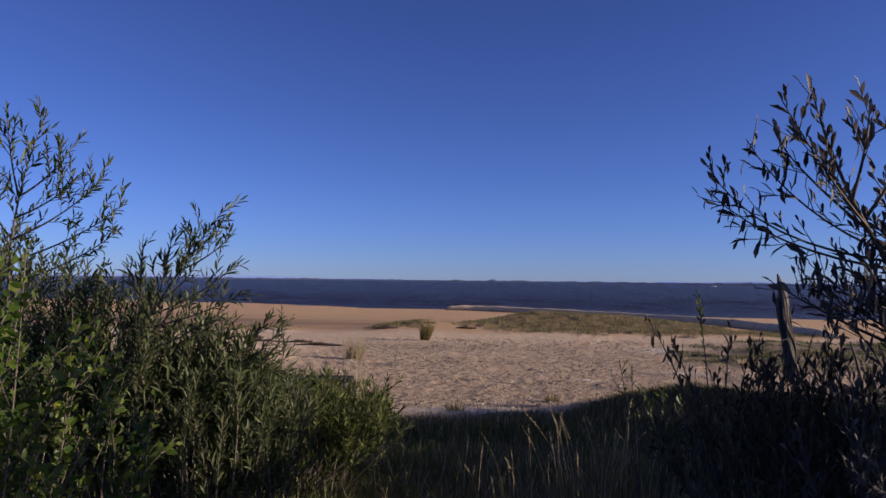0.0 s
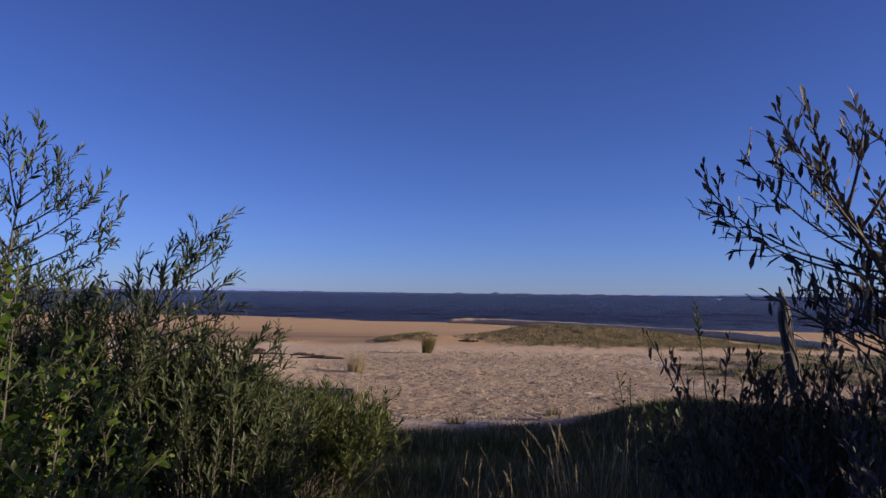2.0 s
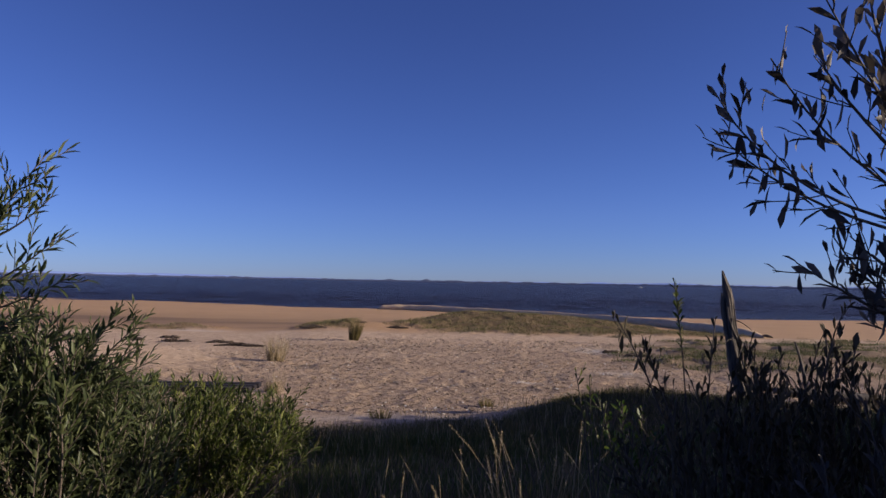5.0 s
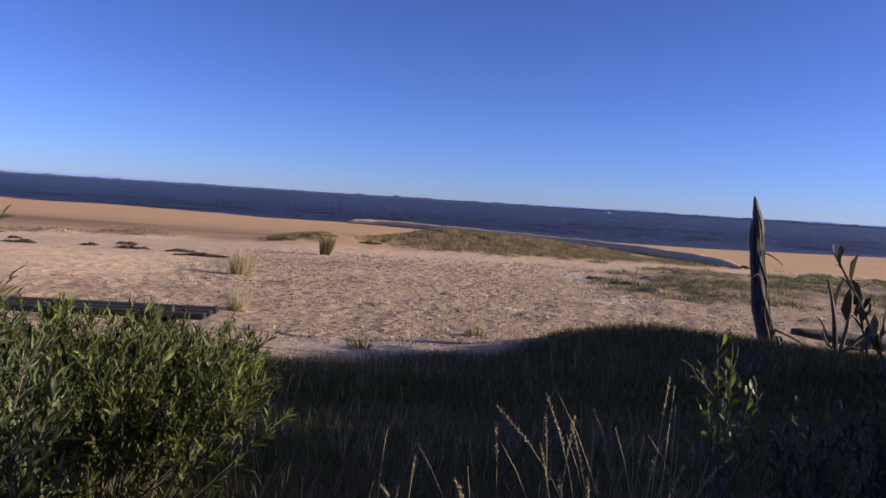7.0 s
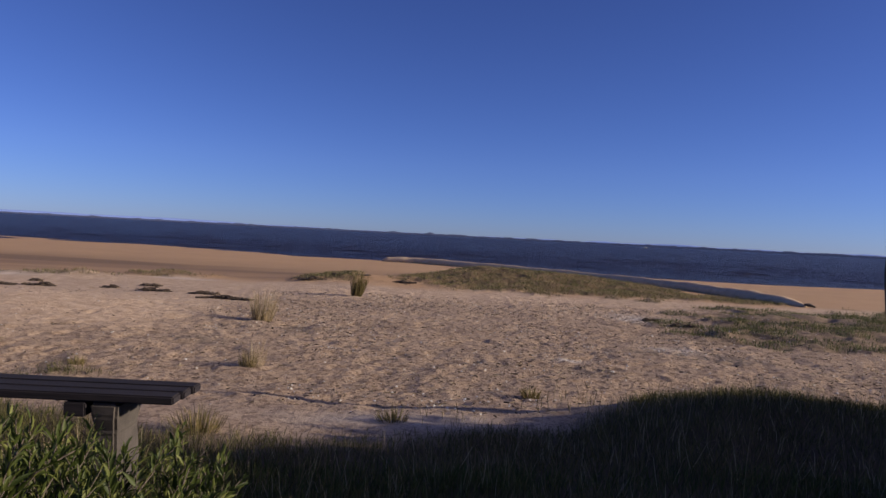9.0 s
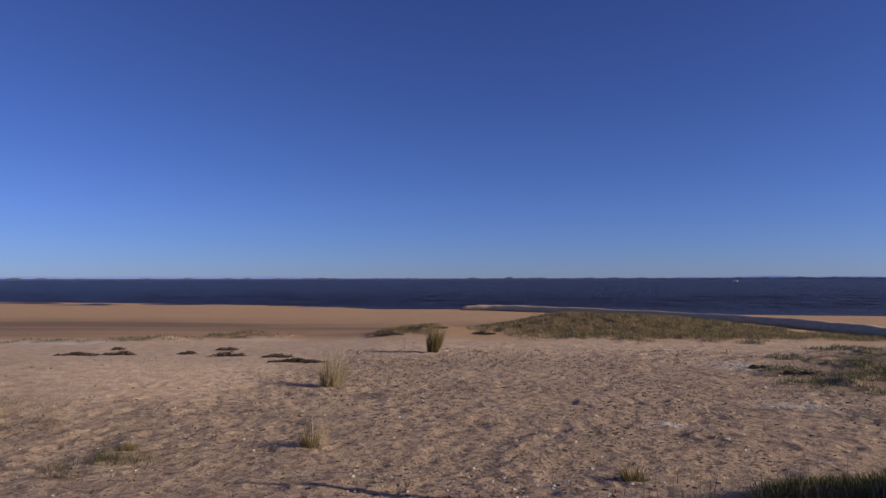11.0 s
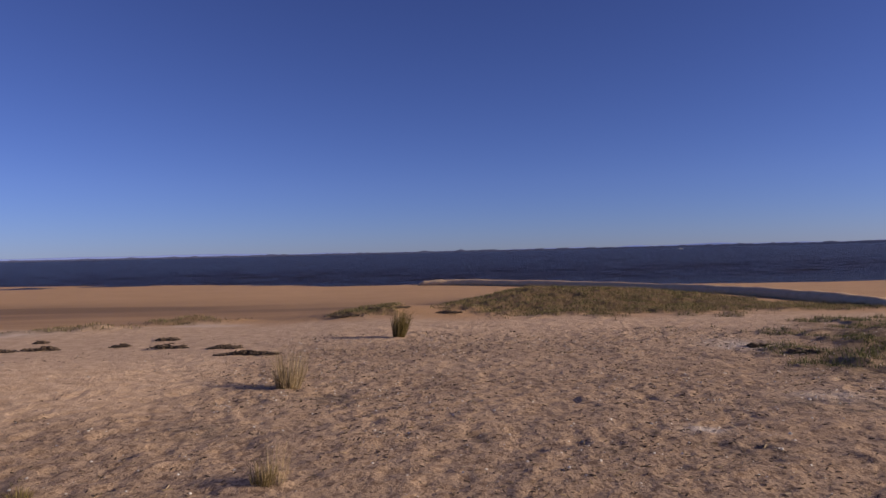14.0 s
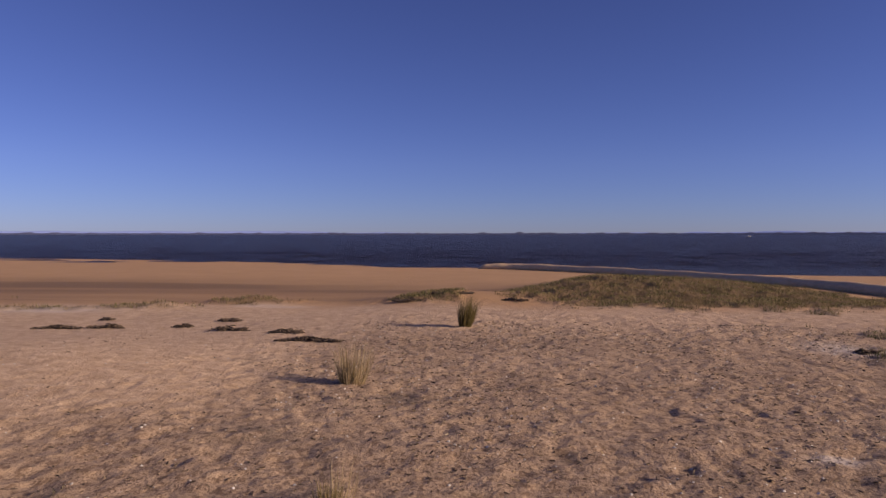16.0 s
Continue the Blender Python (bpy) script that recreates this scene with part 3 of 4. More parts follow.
def add_stem(wood, leaves, rng, a, tip, radius, mid=None, twigs=6, twig_len=0.2, leaf_len=0.05, step=0.02, spread=0.6, lift=0.35, start=0.35, sway=0.1, arch=0.12):
    a, tip = np.asarray(a, float), np.asarray(tip, float)
    length = np.linalg.norm(tip - a)
    if mid is None:
        mid = (a + tip) / 2 + rng.normal(0, sway, 3) * length + np.array((0, 0, arch * length))
    pts = curve3(a, mid, tip, 9)
    wood.add(*tube(pts, np.linspace(radius, 0.0016, 9), 5))
    along = unit(np.gradient(pts, axis=0))
    turn = rng.uniform(0, 6.28)

    def dress(line, frm):
        nonlocal turn
        seg = np.linalg.norm(line[-1] - line[0])
        tang = unit(np.gradient(line, axis=0))
        count = max(3, int(seg * (1 - frm) / step))
        for k in range(count):
            s = frm + (1 - frm) * (k + 0.6) / count
            at = s * (len(line) - 1)
            i = min(int(at), len(line) - 2)
            q = line[i] + (line[i + 1] - line[i]) * (at - i)
            t = tang[i]
            turn += 2.4
            side = unit(np.cross(t, (math.cos(turn), math.sin(turn), 0.37)))
            ang = spread * rng.uniform(0.6, 1.3) * (0.55 if k > count - 3 else 1)
            leaves.add(q, t * math.cos(ang) + side * math.sin(ang), leaf_len * rng.uniform(0.6, 1.15) * (0.65 if k > count - 3 else 1))

    for k in range(twigs):
        s = start + (0.97 - start) * (k + rng.uniform(0.2, 0.8)) / twigs
        at = s * 8
        i = min(int(at), 7)
        q, t = pts[i] + (pts[i + 1] - pts[i]) * (at - i), along[i]
        turn2 = k * 2.4 + turn
        side = unit(np.cross(t, (math.cos(turn2), math.sin(turn2), 0.2)))
        ln = twig_len * rng.uniform(0.55, 1.2) * (1.2 - 0.7 * s)
        way = unit(t * 0.75 + side * 0.8 + np.array((0, 0, lift * 0.6)))
        end = q + way * ln + np.array((0, 0, lift * ln * 0.4)) + rng.normal(0, 0.06, 3) * ln
        line = curve3(q, q + way * ln * 0.55, end, 5)
        wood.add(*tube(line, np.linspace(max(0.0016, radius * 0.3 * (1.1 - s)), 0.0011, 5), 4))
        dress(line, 0.12)
    dress(pts[int(8 * max(start, 0.5)) :], 0.1)


def shrub(name, label, group, x, y, stems, shape, slim, mat, wood_mat, seed, droop=0.0, singles=0, near=(1.2, 2.0, 1.7), category="shrub", move=(0, 0, 0), hang=0.0, **growth):
    """stems: rows of (foot x, foot y, tip x, tip y, tip z, radius); or of (start, middle, tip, radius, own growth) for boughs."""
    rng = np.random.default_rng(seed)
    x, y = x + move[0], y + move[1]
    base = (x, y, gz(x, y))
    thing = empty(name, *base, label, category, group)
    leaves = Leaves()
    for row in stems:
        wood = Batch()
        if len(row) == 6:
            fx, fy, tx, ty, tz, r = np.add(row, (move[0], move[1], *move, 0))
            add_stem(wood, leaves, rng, (fx, fy, gz(fx, fy) - 0.03), (tx, ty, tz), r, **growth)
        else:
            a, m, tip, r, own = np.add(row[0], move), np.add(row[1], move), np.add(row[2], move), *row[3:]
            add_stem(wood, leaves, rng, a, tip, r, m, **{**growth, **own})
        child("stem", wood.mesh("stem", wood_mat, True, base), thing)
    p, d, s, n, l, w = leaves.frames(rng, slim, droop, hang)
    order = np.argsort(np.linalg.norm(p - np.array(near), axis=1))
    one, rest = order[:singles], order[singles:]
    v, f = leaf_geometry(p[rest], d[rest], s[rest], n[rest], l[rest], w[rest], shape)
    child("foliage", mesh_from("foliage", v - np.array(base), f, mat), thing, kind="stuff")
    if singles:
        t = leaf_template(**shape)
        single = mesh_from("leaf", t * np.array((slim, 1, 1)), LEAF_TRIS, mat)
        for i in one:
            ob = new("leaf", single)
            ob.parent = thing
            m = Matrix((s[i] * l[i], d[i] * l[i], n[i] * l[i])).transposed().to_4x4()
            m.translation = p[i] - np.array(base)
            ob.matrix_basis = m
    return thing


def filler(rng, count, foot, tips, spread_xy, z_span, radius):
    """Stems whose tips fill an oval: foot and tips are (x, y); the crown is lower towards its rim."""
    rows = []
    for _ in range(count):
        a, r = rng.uniform(0, 6.2832), math.sqrt(rng.uniform(0, 1))
        tx, ty = tips[0] + math.cos(a) * r * spread_xy[0], tips[1] + math.sin(a) * r * spread_xy[1]
        tz = z_span[1] - (z_span[1] - z_span[0]) * (0.75 * r * r + 0.25 * rng.uniform())
        fx, fy = foot[0] + (tx - foot[0]) * 0.35 + rng.normal(0, 0.06), foot[1] + (ty - foot[1]) * 0.35 + rng.normal(0, 0.06)
        rows.append((fx, fy, tx, ty, tz, radius * rng.uniform(0.7, 1.2)))
    return rows


def rows_to(foot, radius, *tips):
    return [(foot[0], foot[1], *tip, radius) for tip in tips]


NUDGE = (0.035, -0.2, 0.02)


def bough(a, m, tip, r, **own):
    return (a, m, tip, r, own)


def drawn_in(row, centre, k):
    """A stem or bough shrunk towards a point; a stem's foot stays on the ground."""
    def to(p):
        return tuple(c + (v - c) * k for v, c in zip(p, centre))

    if len(row) == 6:
        fx, fy, tx, ty, tz, r = row
        return (*to((fx, fy)), *to((tx, ty, tz)), r * k)
    a, m, tip, r, own = row
    if "twig_len" in own:
        own = {**own, "twig_len": own["twig_len"] * k}
    return (to(a), to(m), to(tip), r * k, own)


def build_shrubs():
    rng = np.random.default_rng(31)
    bare = dict(twigs=4, start=0.6)
    tall = [bough((-0.9, 4.85, 0.3), (-1.0, 4.75, 1.0), (-0.98, 4.6, 1.4), 0.014, **bare), bough((-0.5, 4.9, 0.3), (-0.5, 4.8, 0.9), (-0.36, 4.55, 1.3), 0.011, **bare)]
    lead = curve3((-0.98, 4.6, 1.4), (-0.98, 4.52, 1.95), (-0.77, 4.5, 2.4), 11)
    tall.append(bough(lead[0], (-0.98, 4.52, 1.95), lead[-1], 0.008, twigs=10, start=0.25))
    for k, tip in ((0, (-0.42, 4.45, 1.72)), (1, (-0.6, 4.4, 1.7)), (2, (-0.4, 4.5, 1.87)), (3, (-0.378, 4.5, 1.99)), (4, (-0.48, 4.52, 2.13)), (5, (-0.6, 4.48, 2.1)), (6, (-0.64, 4.5, 2.25)), (4, (-1.2, 4.6, 2.25)), (6, (-1.0, 4.55, 2.42))):
        a = lead[k]
        tall.append(bough(a, (a[0] + (tip[0] - a[0]) * 0.6, (a[1] + tip[1]) / 2, a[2] + (tip[2] - a[2]) * 0.35), tip, 0.0055, twigs=7, twig_len=0.17))
    lead = curve3((-0.36, 4.55, 1.3), (-0.2, 4.5, 1.6), (0.117, 4.45, 1.98), 11)
    tall.append(bough(lead[0], (-0.2, 4.5, 1.6), lead[-1], 0.007, twigs=9, start=0.3))
    for k, tip in ((0, (-0.4, 4.45, 1.68)), (1, (-0.29, 4.5, 1.83)), (2, (0.2, 4.48, 1.6)), (3, (-0.15, 4.5, 1.87)), (3, (0.174, 4.45, 1.73)), (4, (0.0, 4.42, 1.72)), (5, (-0.02, 4.5, 1.92)), (6, (0.15, 4.44, 1.85)), (1, (-0.05, 4.4, 1.58)), (0, (0.1, 4.5, 1.52))):
        a = lead[k]
        tall.append(bough(a, (a[0] + (tip[0] - a[0]) * 0.6, (a[1] + tip[1]) / 2, a[2] + (tip[2] - a[2]) * 0.35), tip, 0.0045, twigs=6, twig_len=0.14))
    for tip in ((0.31, 4.8, 1.46), (0.3, 4.78, 1.36), (0.22, 4.8, 1.5), (0.34, 4.85, 1.3)):
        tall.append(bough((-0.3, 4.85, 0.9), (0.0, 4.82, 1.14), tip, 0.007, twigs=9))
    tall += filler(rng, 62, (-0.75, 4.95), (-0.7, 4.9), (0.75, 0.5), (1.0, 1.62), 0.008)
    tall += filler(rng, 60, (-0.08, 4.85), (-0.12, 4.8), (0.42, 0.35), (0.95, 1.5), 0.007)
    tall += filler(rng, 46, (-0.5, 4.8), (-0.45, 4.7), (0.5, 0.3), (1.25, 1.74), 0.007)
    tall += filler(rng, 40, (-1.7, 4.9), (-1.7, 4.9), (0.8, 0.7), (1.0, 1.9), 0.008)
    tall += filler(rng, 46, (-1.15, 4.9), (-1.15, 4.85), (0.5, 0.4), (1.45, 1.98), 0.008)
    tall += filler(rng, 50, (0.0, 4.95), (0.02, 4.9), (0.42, 0.3), (0.9, 1.36), 0.006)
    tall = [drawn_in(row, (1.27, 1.56, 1.63), 0.93) for row in tall]
    shrub("coastal_shrub", "tall narrow-leaved grey-green coastal shrub beside the path", "shrubs by the path", -0.5, 4.7, tall, LANCE, 0.2, NARROW, TWIG, 3, move=(-0.01, -0.2, 0.0),
          singles=300, twigs=8, twig_len=0.185, leaf_len=0.057, step=0.0128, spread=0.55, lift=0.45, start=0.3, arch=0.05)
    fresh = filler(rng, 95, (-0.3, 3.3), (-0.3, 3.3), (0.68, 0.5), (1.1, 1.76), 0.005)
    fresh += rows_to((-0.1, 3.2), 0.005, (0.12, 3.1, 1.7), (0.08, 3.15, 1.62), (0.2, 3.2, 1.52), (0.28, 3.25, 1.4), (0.34, 3.3, 1.27))
    leafy = shrub("flowering_shrub", "bright yellow-green leafy shrub with small yellow flowers", "shrubs by the path", -0.3, 3.3, fresh, OVATE, 0.5, FRESH, TWIG, 5, move=NUDGE,
                  singles=300, twigs=8, twig_len=0.16, leaf_len=0.036, step=0.0135, spread=0.95, lift=0.35, start=0.1)
    petals = np.random.default_rng(8)
    me = flower_mesh()
    for _ in range(14):
        a, r = petals.uniform(-1.4, 0.6), petals.uniform(0.6, 1.05)
        fx, fy = -0.35 + math.cos(a) * 0.72 * r, 3.3 + math.sin(a) * 0.55 * r
        fz = 1.66 - 0.5 * r * r + petals.uniform(-0.4, 0.0)
        ob = child("flower", me, leafy, "small yellow flower")
        ob.matrix_basis = pose(fx + 0.3, fy - 3.3, fz + 0.02 - gz(-0.265, 3.1), petals.uniform(20, 80), 0, petals.uniform(0, 360))
    low = filler(rng, 120, (-0.05, 5.6), (-0.05, 5.55), (0.85, 0.7), (0.66, 1.15), 0.005)
    low += filler(rng, 40, (0.25, 5.9), (0.25, 5.95), (0.38, 0.28), (0.75, 0.98), 0.005)
    low += rows_to((0.35, 5.3), 0.005, (0.69, 5.3, 1.03), (0.72, 5.15, 0.95), (0.8, 5.2, 0.82), (0.6, 5.8, 0.9), (0.5, 5.95, 0.92), (0.44, 6.0, 0.95))
    shrub("low_shrub", "low dense olive-green shrub with upright leaves", "shrubs by the path", 0, 5.55, low, LANCE, 0.22, LOWGREEN, TWIG, 9,
          singles=200, near=(1.1, 4.5, 1.0), twigs=8, twig_len=0.17, leaf_len=0.05, step=0.012, spread=0.5, lift=0.7, start=0.2)
    more = filler(rng, 70, (-1.3, 5.8), (-1.3, 5.8), (0.9, 0.8), (0.75, 1.15), 0.006)
    shrub("low_shrub", "low dense olive-green shrub near the bench", "shrubs by the path", -1.3, 5.8, more, LANCE, 0.22, LOWGREEN, TWIG, 10,
          twigs=7, twig_len=0.2, leaf_len=0.05, step=0.016, spread=0.5, lift=0.7, start=0.25)
    dull = [bough((3.0, 3.95, 0.4), (2.75, 3.75, 1.3), (2.405, 3.7, 1.677), 0.014, twigs=2, start=0.7), bough((2.405, 3.7, 1.677), (2.2, 3.65, 1.95), (2.112, 3.6, 2.23), 0.009)]
    dull += [bough((2.3, 3.67, 1.83), (2.16, 3.6, 1.95), (2.025, 3.6, 2.2), 0.0045), bough((2.45, 3.72, 1.72), (1.98, 3.7, 1.76), (1.84, 3.7, 2.02), 0.005, twigs=9),
             bough((2.4, 3.7, 1.74), (2.1, 3.7, 1.86), (1.95, 3.68, 2.1), 0.0045), bough((2.4, 3.7, 1.7), (2.05, 3.72, 1.75), (1.86, 3.72, 1.93), 0.005),
             bough((2.25, 3.66, 1.9), (2.28, 3.62, 2.05), (2.276, 3.6, 2.18), 0.006), bough((2.3, 3.67, 1.86), (2.42, 3.62, 2.05), (2.4, 3.6, 2.22), 0.006),
             bough((2.33, 3.68, 1.8), (2.1, 3.65, 1.98), (2.03, 3.63, 2.08), 0.005), bough((2.405, 3.7, 1.677), (2.5, 3.68, 1.95), (2.5, 3.65, 2.15), 0.008)]
    dull += [bough((2.62, 3.8, 1.4), (2.3, 3.75, 1.5), (2.07, 3.8, 1.66), 0.008), bough((2.62, 3.8, 1.42), (2.3, 3.72, 1.55), (2.2, 3.75, 1.66), 0.007),
             bough((2.55, 3.75, 1.5), (2.35, 3.7, 1.6), (2.3, 3.7, 1.74), 0.006), bough((2.55, 3.75, 1.5), (2.3, 3.7, 1.56), (2.16, 3.74, 1.72), 0.006),
             bough((2.5, 3.72, 1.58), (2.45, 3.68, 1.7), (2.38, 3.66, 1.84), 0.006), bough((2.6, 3.76, 1.45), (2.6, 3.7, 1.65), (2.55, 3.68, 1.85), 0.007)]
    for tip in ((2.2, 3.7, 1.98), (2.26, 3.68, 1.88), (2.34, 3.7, 1.98), (2.42, 3.68, 1.92), (2.22, 3.72, 1.78), (2.3, 3.74, 1.7), (2.4, 3.72, 1.76), (2.12, 3.74, 1.72), (2.48, 3.7, 1.8), (2.34, 3.72, 1.6), (2.44, 3.74, 1.62)):
        dull.append(bough((2.55, 3.76, tip[2] - 0.25), (tip[0] + 0.14, tip[1] + 0.02, tip[2] - 0.2), tip, 0.004))
    dull += filler(rng, 20, (2.9, 3.95), (2.75, 3.95), (0.6, 0.4), (1.0, 1.6), 0.008)
    dull += filler(rng, 30, (2.8, 3.85), (2.6, 3.78), (0.32, 0.25), (1.3, 1.98), 0.006)
    shrub("broad_leaved_shrub", "dark leathery-leaved open shrub over the path", "shrubs by the path", 2.9, 3.95, dull, SPOON, 0.27, LEATHER, TWIG, 12, move=(0.1, -0.2, 0.005),
          droop=-0.4, hang=0.3, singles=300, twigs=6, twig_len=0.15, leaf_len=0.066, step=0.021, spread=0.7, lift=0.35, start=0.3, arch=0.03)
    under = filler(rng, 66, (2.75, 4.45), (2.8, 4.45), (0.55, 0.45), (0.85, 1.55), 0.007)
    under += filler(rng, 48, (2.4, 4.5), (2.3, 4.45), (0.45, 0.35), (0.85, 1.42), 0.006)
    under += rows_to((2.25, 4.55), 0.006, (1.88, 4.4, 1.49), (2.0, 4.5, 1.42), (2.25, 4.5, 1.48), (2.35, 4.45, 1.42), (2.49, 4.3, 1.43))
    shrub("broad_leaved_shrub", "dark twiggy undergrowth with leathery leaves", "shrubs by the path", 2.6, 4.5, under, SPOON, 0.28, DULL, TWIG, 14, move=NUDGE,
          droop=-0.3, hang=0.25, singles=250, twigs=6, twig_len=0.15, leaf_len=0.056, step=0.022, spread=0.6, lift=0.5, start=0.3)
    shoots = [bough((1.95, 4.8, 0.4), (1.9, 4.75, 0.9), tip, 0.004) for tip in ((1.82, 4.68, 1.28), (1.88, 4.72, 1.25), (1.95, 4.74, 1.15))]
    shoots += [bough((2.02, 4.7, 0.4), (2.0, 4.6, 0.85), tip, 0.004) for tip in ((1.98, 4.52, 1.18), (2.08, 4.55, 1.1), (2.16, 4.6, 1.2))]
    shoots.append(bough((2.2, 4.6, 0.4), (2.2, 4.55, 1.1), (2.11, 4.5, 1.6), 0.005, twigs=6, start=0.82, twig_len=0.06, step=0.012))
    shrub("young_shrub", "thin young shoots with pale green leaves in turf", "shrubs by the path", 1.97, 4.75, shoots, SPOON, 0.3, LOWGREEN, TWIG, 15, move=NUDGE,
          twigs=3, twig_len=0.1, leaf_len=0.034, step=0.026, spread=0.6, lift=0.6, start=0.6)
    shoots = [bough((2.18, 5.1, 0.4), (2.2, 5.05, 0.8), tip, 0.005) for tip in ((2.06, 4.96, 1.12), (2.18, 5.0, 1.09), (2.28, 5.0, 1.03), (2.4, 5.0, 1.0))]
    shrub("young_shrub", "pale-stemmed young shoots with fresh green leaves in turf", "shrubs by the path", 2.18, 5.1, shoots, SPOON, 0.34, FRESH, TWIG, 16,
          twigs=4, twig_len=0.1, leaf_len=0.05, step=0.024, spread=0.6, lift=0.6, start=0.55)
    # trees out of view, added to shade turf and shrubs; crowns sized to the shade edge
    for k, (x, y, h, w, n, low, bare) in enumerate(((9.0, 6.05, 2.95, 1.15, 80, 0.6, 0.6), (8.2, 7.3, 2.3, 0.95, 70, 0.58, 0.5), (6.5, 5.0, 2.1, 1.4, 90, 0.3, 0.05), (6.5, 3.5, 2.5, 1.0, 66, 0.3, 0.05), (6.6, 1.7, 3.15, 1.5, 84, 0.3, 0.05),
                                                    (6.6, -1.1, 2.8, 1.6, 64, 0.3, 0.05), (8.9, 5.6, 2.8, 1.3, 80, 0.3, 0.05))):
        crown = filler(rng, n, (x, y), (x, y), (w, w), (gz(x, y) + h * low, gz(x, y) + h), 0.018)
        shrub("tree", "dense dark coastal tree beside the path", "trees beside the path", x, y, crown, SPOON, 0.5, DULL, TWIG, 40 + k,
              category="tree", twigs=8, twig_len=0.45, leaf_len=0.21, step=0.047, spread=0.9, lift=0.15, start=bare)


def flower_mesh():
    b = Batch()
    for k in range(4):
        a = k * math.pi / 2
        c, s = math.cos(a), math.sin(a)
        v = np.array([(0, 0, 0), (0.004, 0.003, 0.002), (0.011, 0.0035, 0.003), (0.012, -0.0035, 0.003), (0.004, -0.003, 0.002)])
        v = np.stack([v[:, 0] * c - v[:, 1] * s, v[:, 0] * s + v[:, 1] * c, v[:, 2]], -1)
        b.add(v, [(0, 1, 4), (1, 2, 3), (1, 3, 4)])
    return b.mesh("flower", PETAL)


def blades(rng, x, y, z, height, width, lean, curl=0.5):
    """Bent, pointed grass blades: arrays in, corners and triangles out."""
    n = len(x)
    a = rng.uniform(0, 2 * np.pi, n)
    out = np.stack([np.cos(a), np.sin(a), np.zeros(n)], -1)
    return blades_to(x, y, z, height, width, out * lean[:, None], rng, curl)


def blades_to(x, y, z, height, width, out, rng, curl=0.5):
    n = len(x)
    p = np.stack([x, y, z], -1)
    f = rng.uniform(0, 2 * np.pi, n)
    side = np.stack([np.cos(f), np.sin(f), np.zeros(n)], -1) * width[:, None] / 2
    up = np.array((0, 0, 1.0))[None] * height[:, None]
    m1 = p + up * 0.45 + out * height[:, None] * 0.3
    m2 = p + up * 0.78 + out * height[:, None] * (0.3 + 0.4 * curl)
    tip = p + up * (1 - 0.15 * curl) + out * height[:, None] * (0.5 + 0.8 * curl)
    v = np.stack([p - side, p + side, m1 - side * 0.85, m1 + side * 0.85, m2 - side * 0.5, m2 + side * 0.5, tip], 1)
    t = np.array([(0, 1, 3), (0, 3, 2), (2, 3, 5), (2, 5, 4), (4, 5, 6)])
    return v.reshape(-1, 3), (t[None] + (np.arange(n) * 7)[:, None, None]).reshape(-1, 3)


def lawn(name, label, rng, count, x_span, y_span, mat, h, w, lean=0.5, keep=None):
    x, y = rng.uniform(*x_span, count), rng.uniform(*y_span, count)
    cover = grassy(x, y)
    if keep is not None:
        cover = cover * keep(x, y)
    ok = cover * (0.35 + 0.9 * fbm(x * 2.0, y * 2.0, 3, 40)) > rng.uniform(0.12, 0.85, count)
    x, y = x[ok], y[ok]
    z = relief_height(x, y) - 0.012
    tall = 0.55 + 0.9 * fbm(x * 1.4, y * 1.4, 3, 44)
    hh = rng.uniform(*h, len(x)) * tall
    v, f = blades(rng, x, y, z, hh, rng.uniform(*w, len(x)), rng.uniform(0.05, lean, len(x)))
    tagged(new(name, mesh_from(name, v, f, mat)), label, "grass", kind="stuff")


def build_lawns():
    rng = np.random.default_rng(50)
    lawn("grass", "dark green turf shaded by shrubs", rng, 90000, (-2.5, 6.2), (3.6, 7.7), TURF, (0.03, 0.12), (0.0025, 0.005), 1.2)
    lawn("grass", "dry pale blades among dark turf", rng, 9000, (-1.0, 6.0), (4.2, 9.4), STRAW, (0.06, 0.2), (0.0015, 0.003), 0.9)
    lawn("grass", "rough brown turf at the edge of the sand", rng, 130000, (-3.0, 6.5), (7.0, 10.6), HEATH, (0.03, 0.1), (0.0022, 0.0045), 1.5)
    lawn("grass", "short olive grass on the low dune", rng, 105000, (-3.5, 15), (22.0, 36), DUNE, (0.04, 0.12), (0.008, 0.016), 1.3)
    lawn("grass", "patchy short grass on the sand", rng, 100000, (4.5, 16), (12, 24), MARSH, (0.03, 0.11), (0.006, 0.012), 1.4,
         keep=lambda x, y: smooth(0.4, 0.56, fbm(x * 1.2, y * 1.2, 4, 60)))
    lawn("grass", "low grass along the edge of the dry sand", rng, 36000, (-16, 0), (19, 28), DUNE, (0.04, 0.12), (0.008, 0.014), 0.9)
    lawn("grass", "sparse thin grass on the dry sand", rng, 30000, (-9, 1), (9, 13.5), DUNE, (0.02, 0.055), (0.003, 0.005), 1.2)


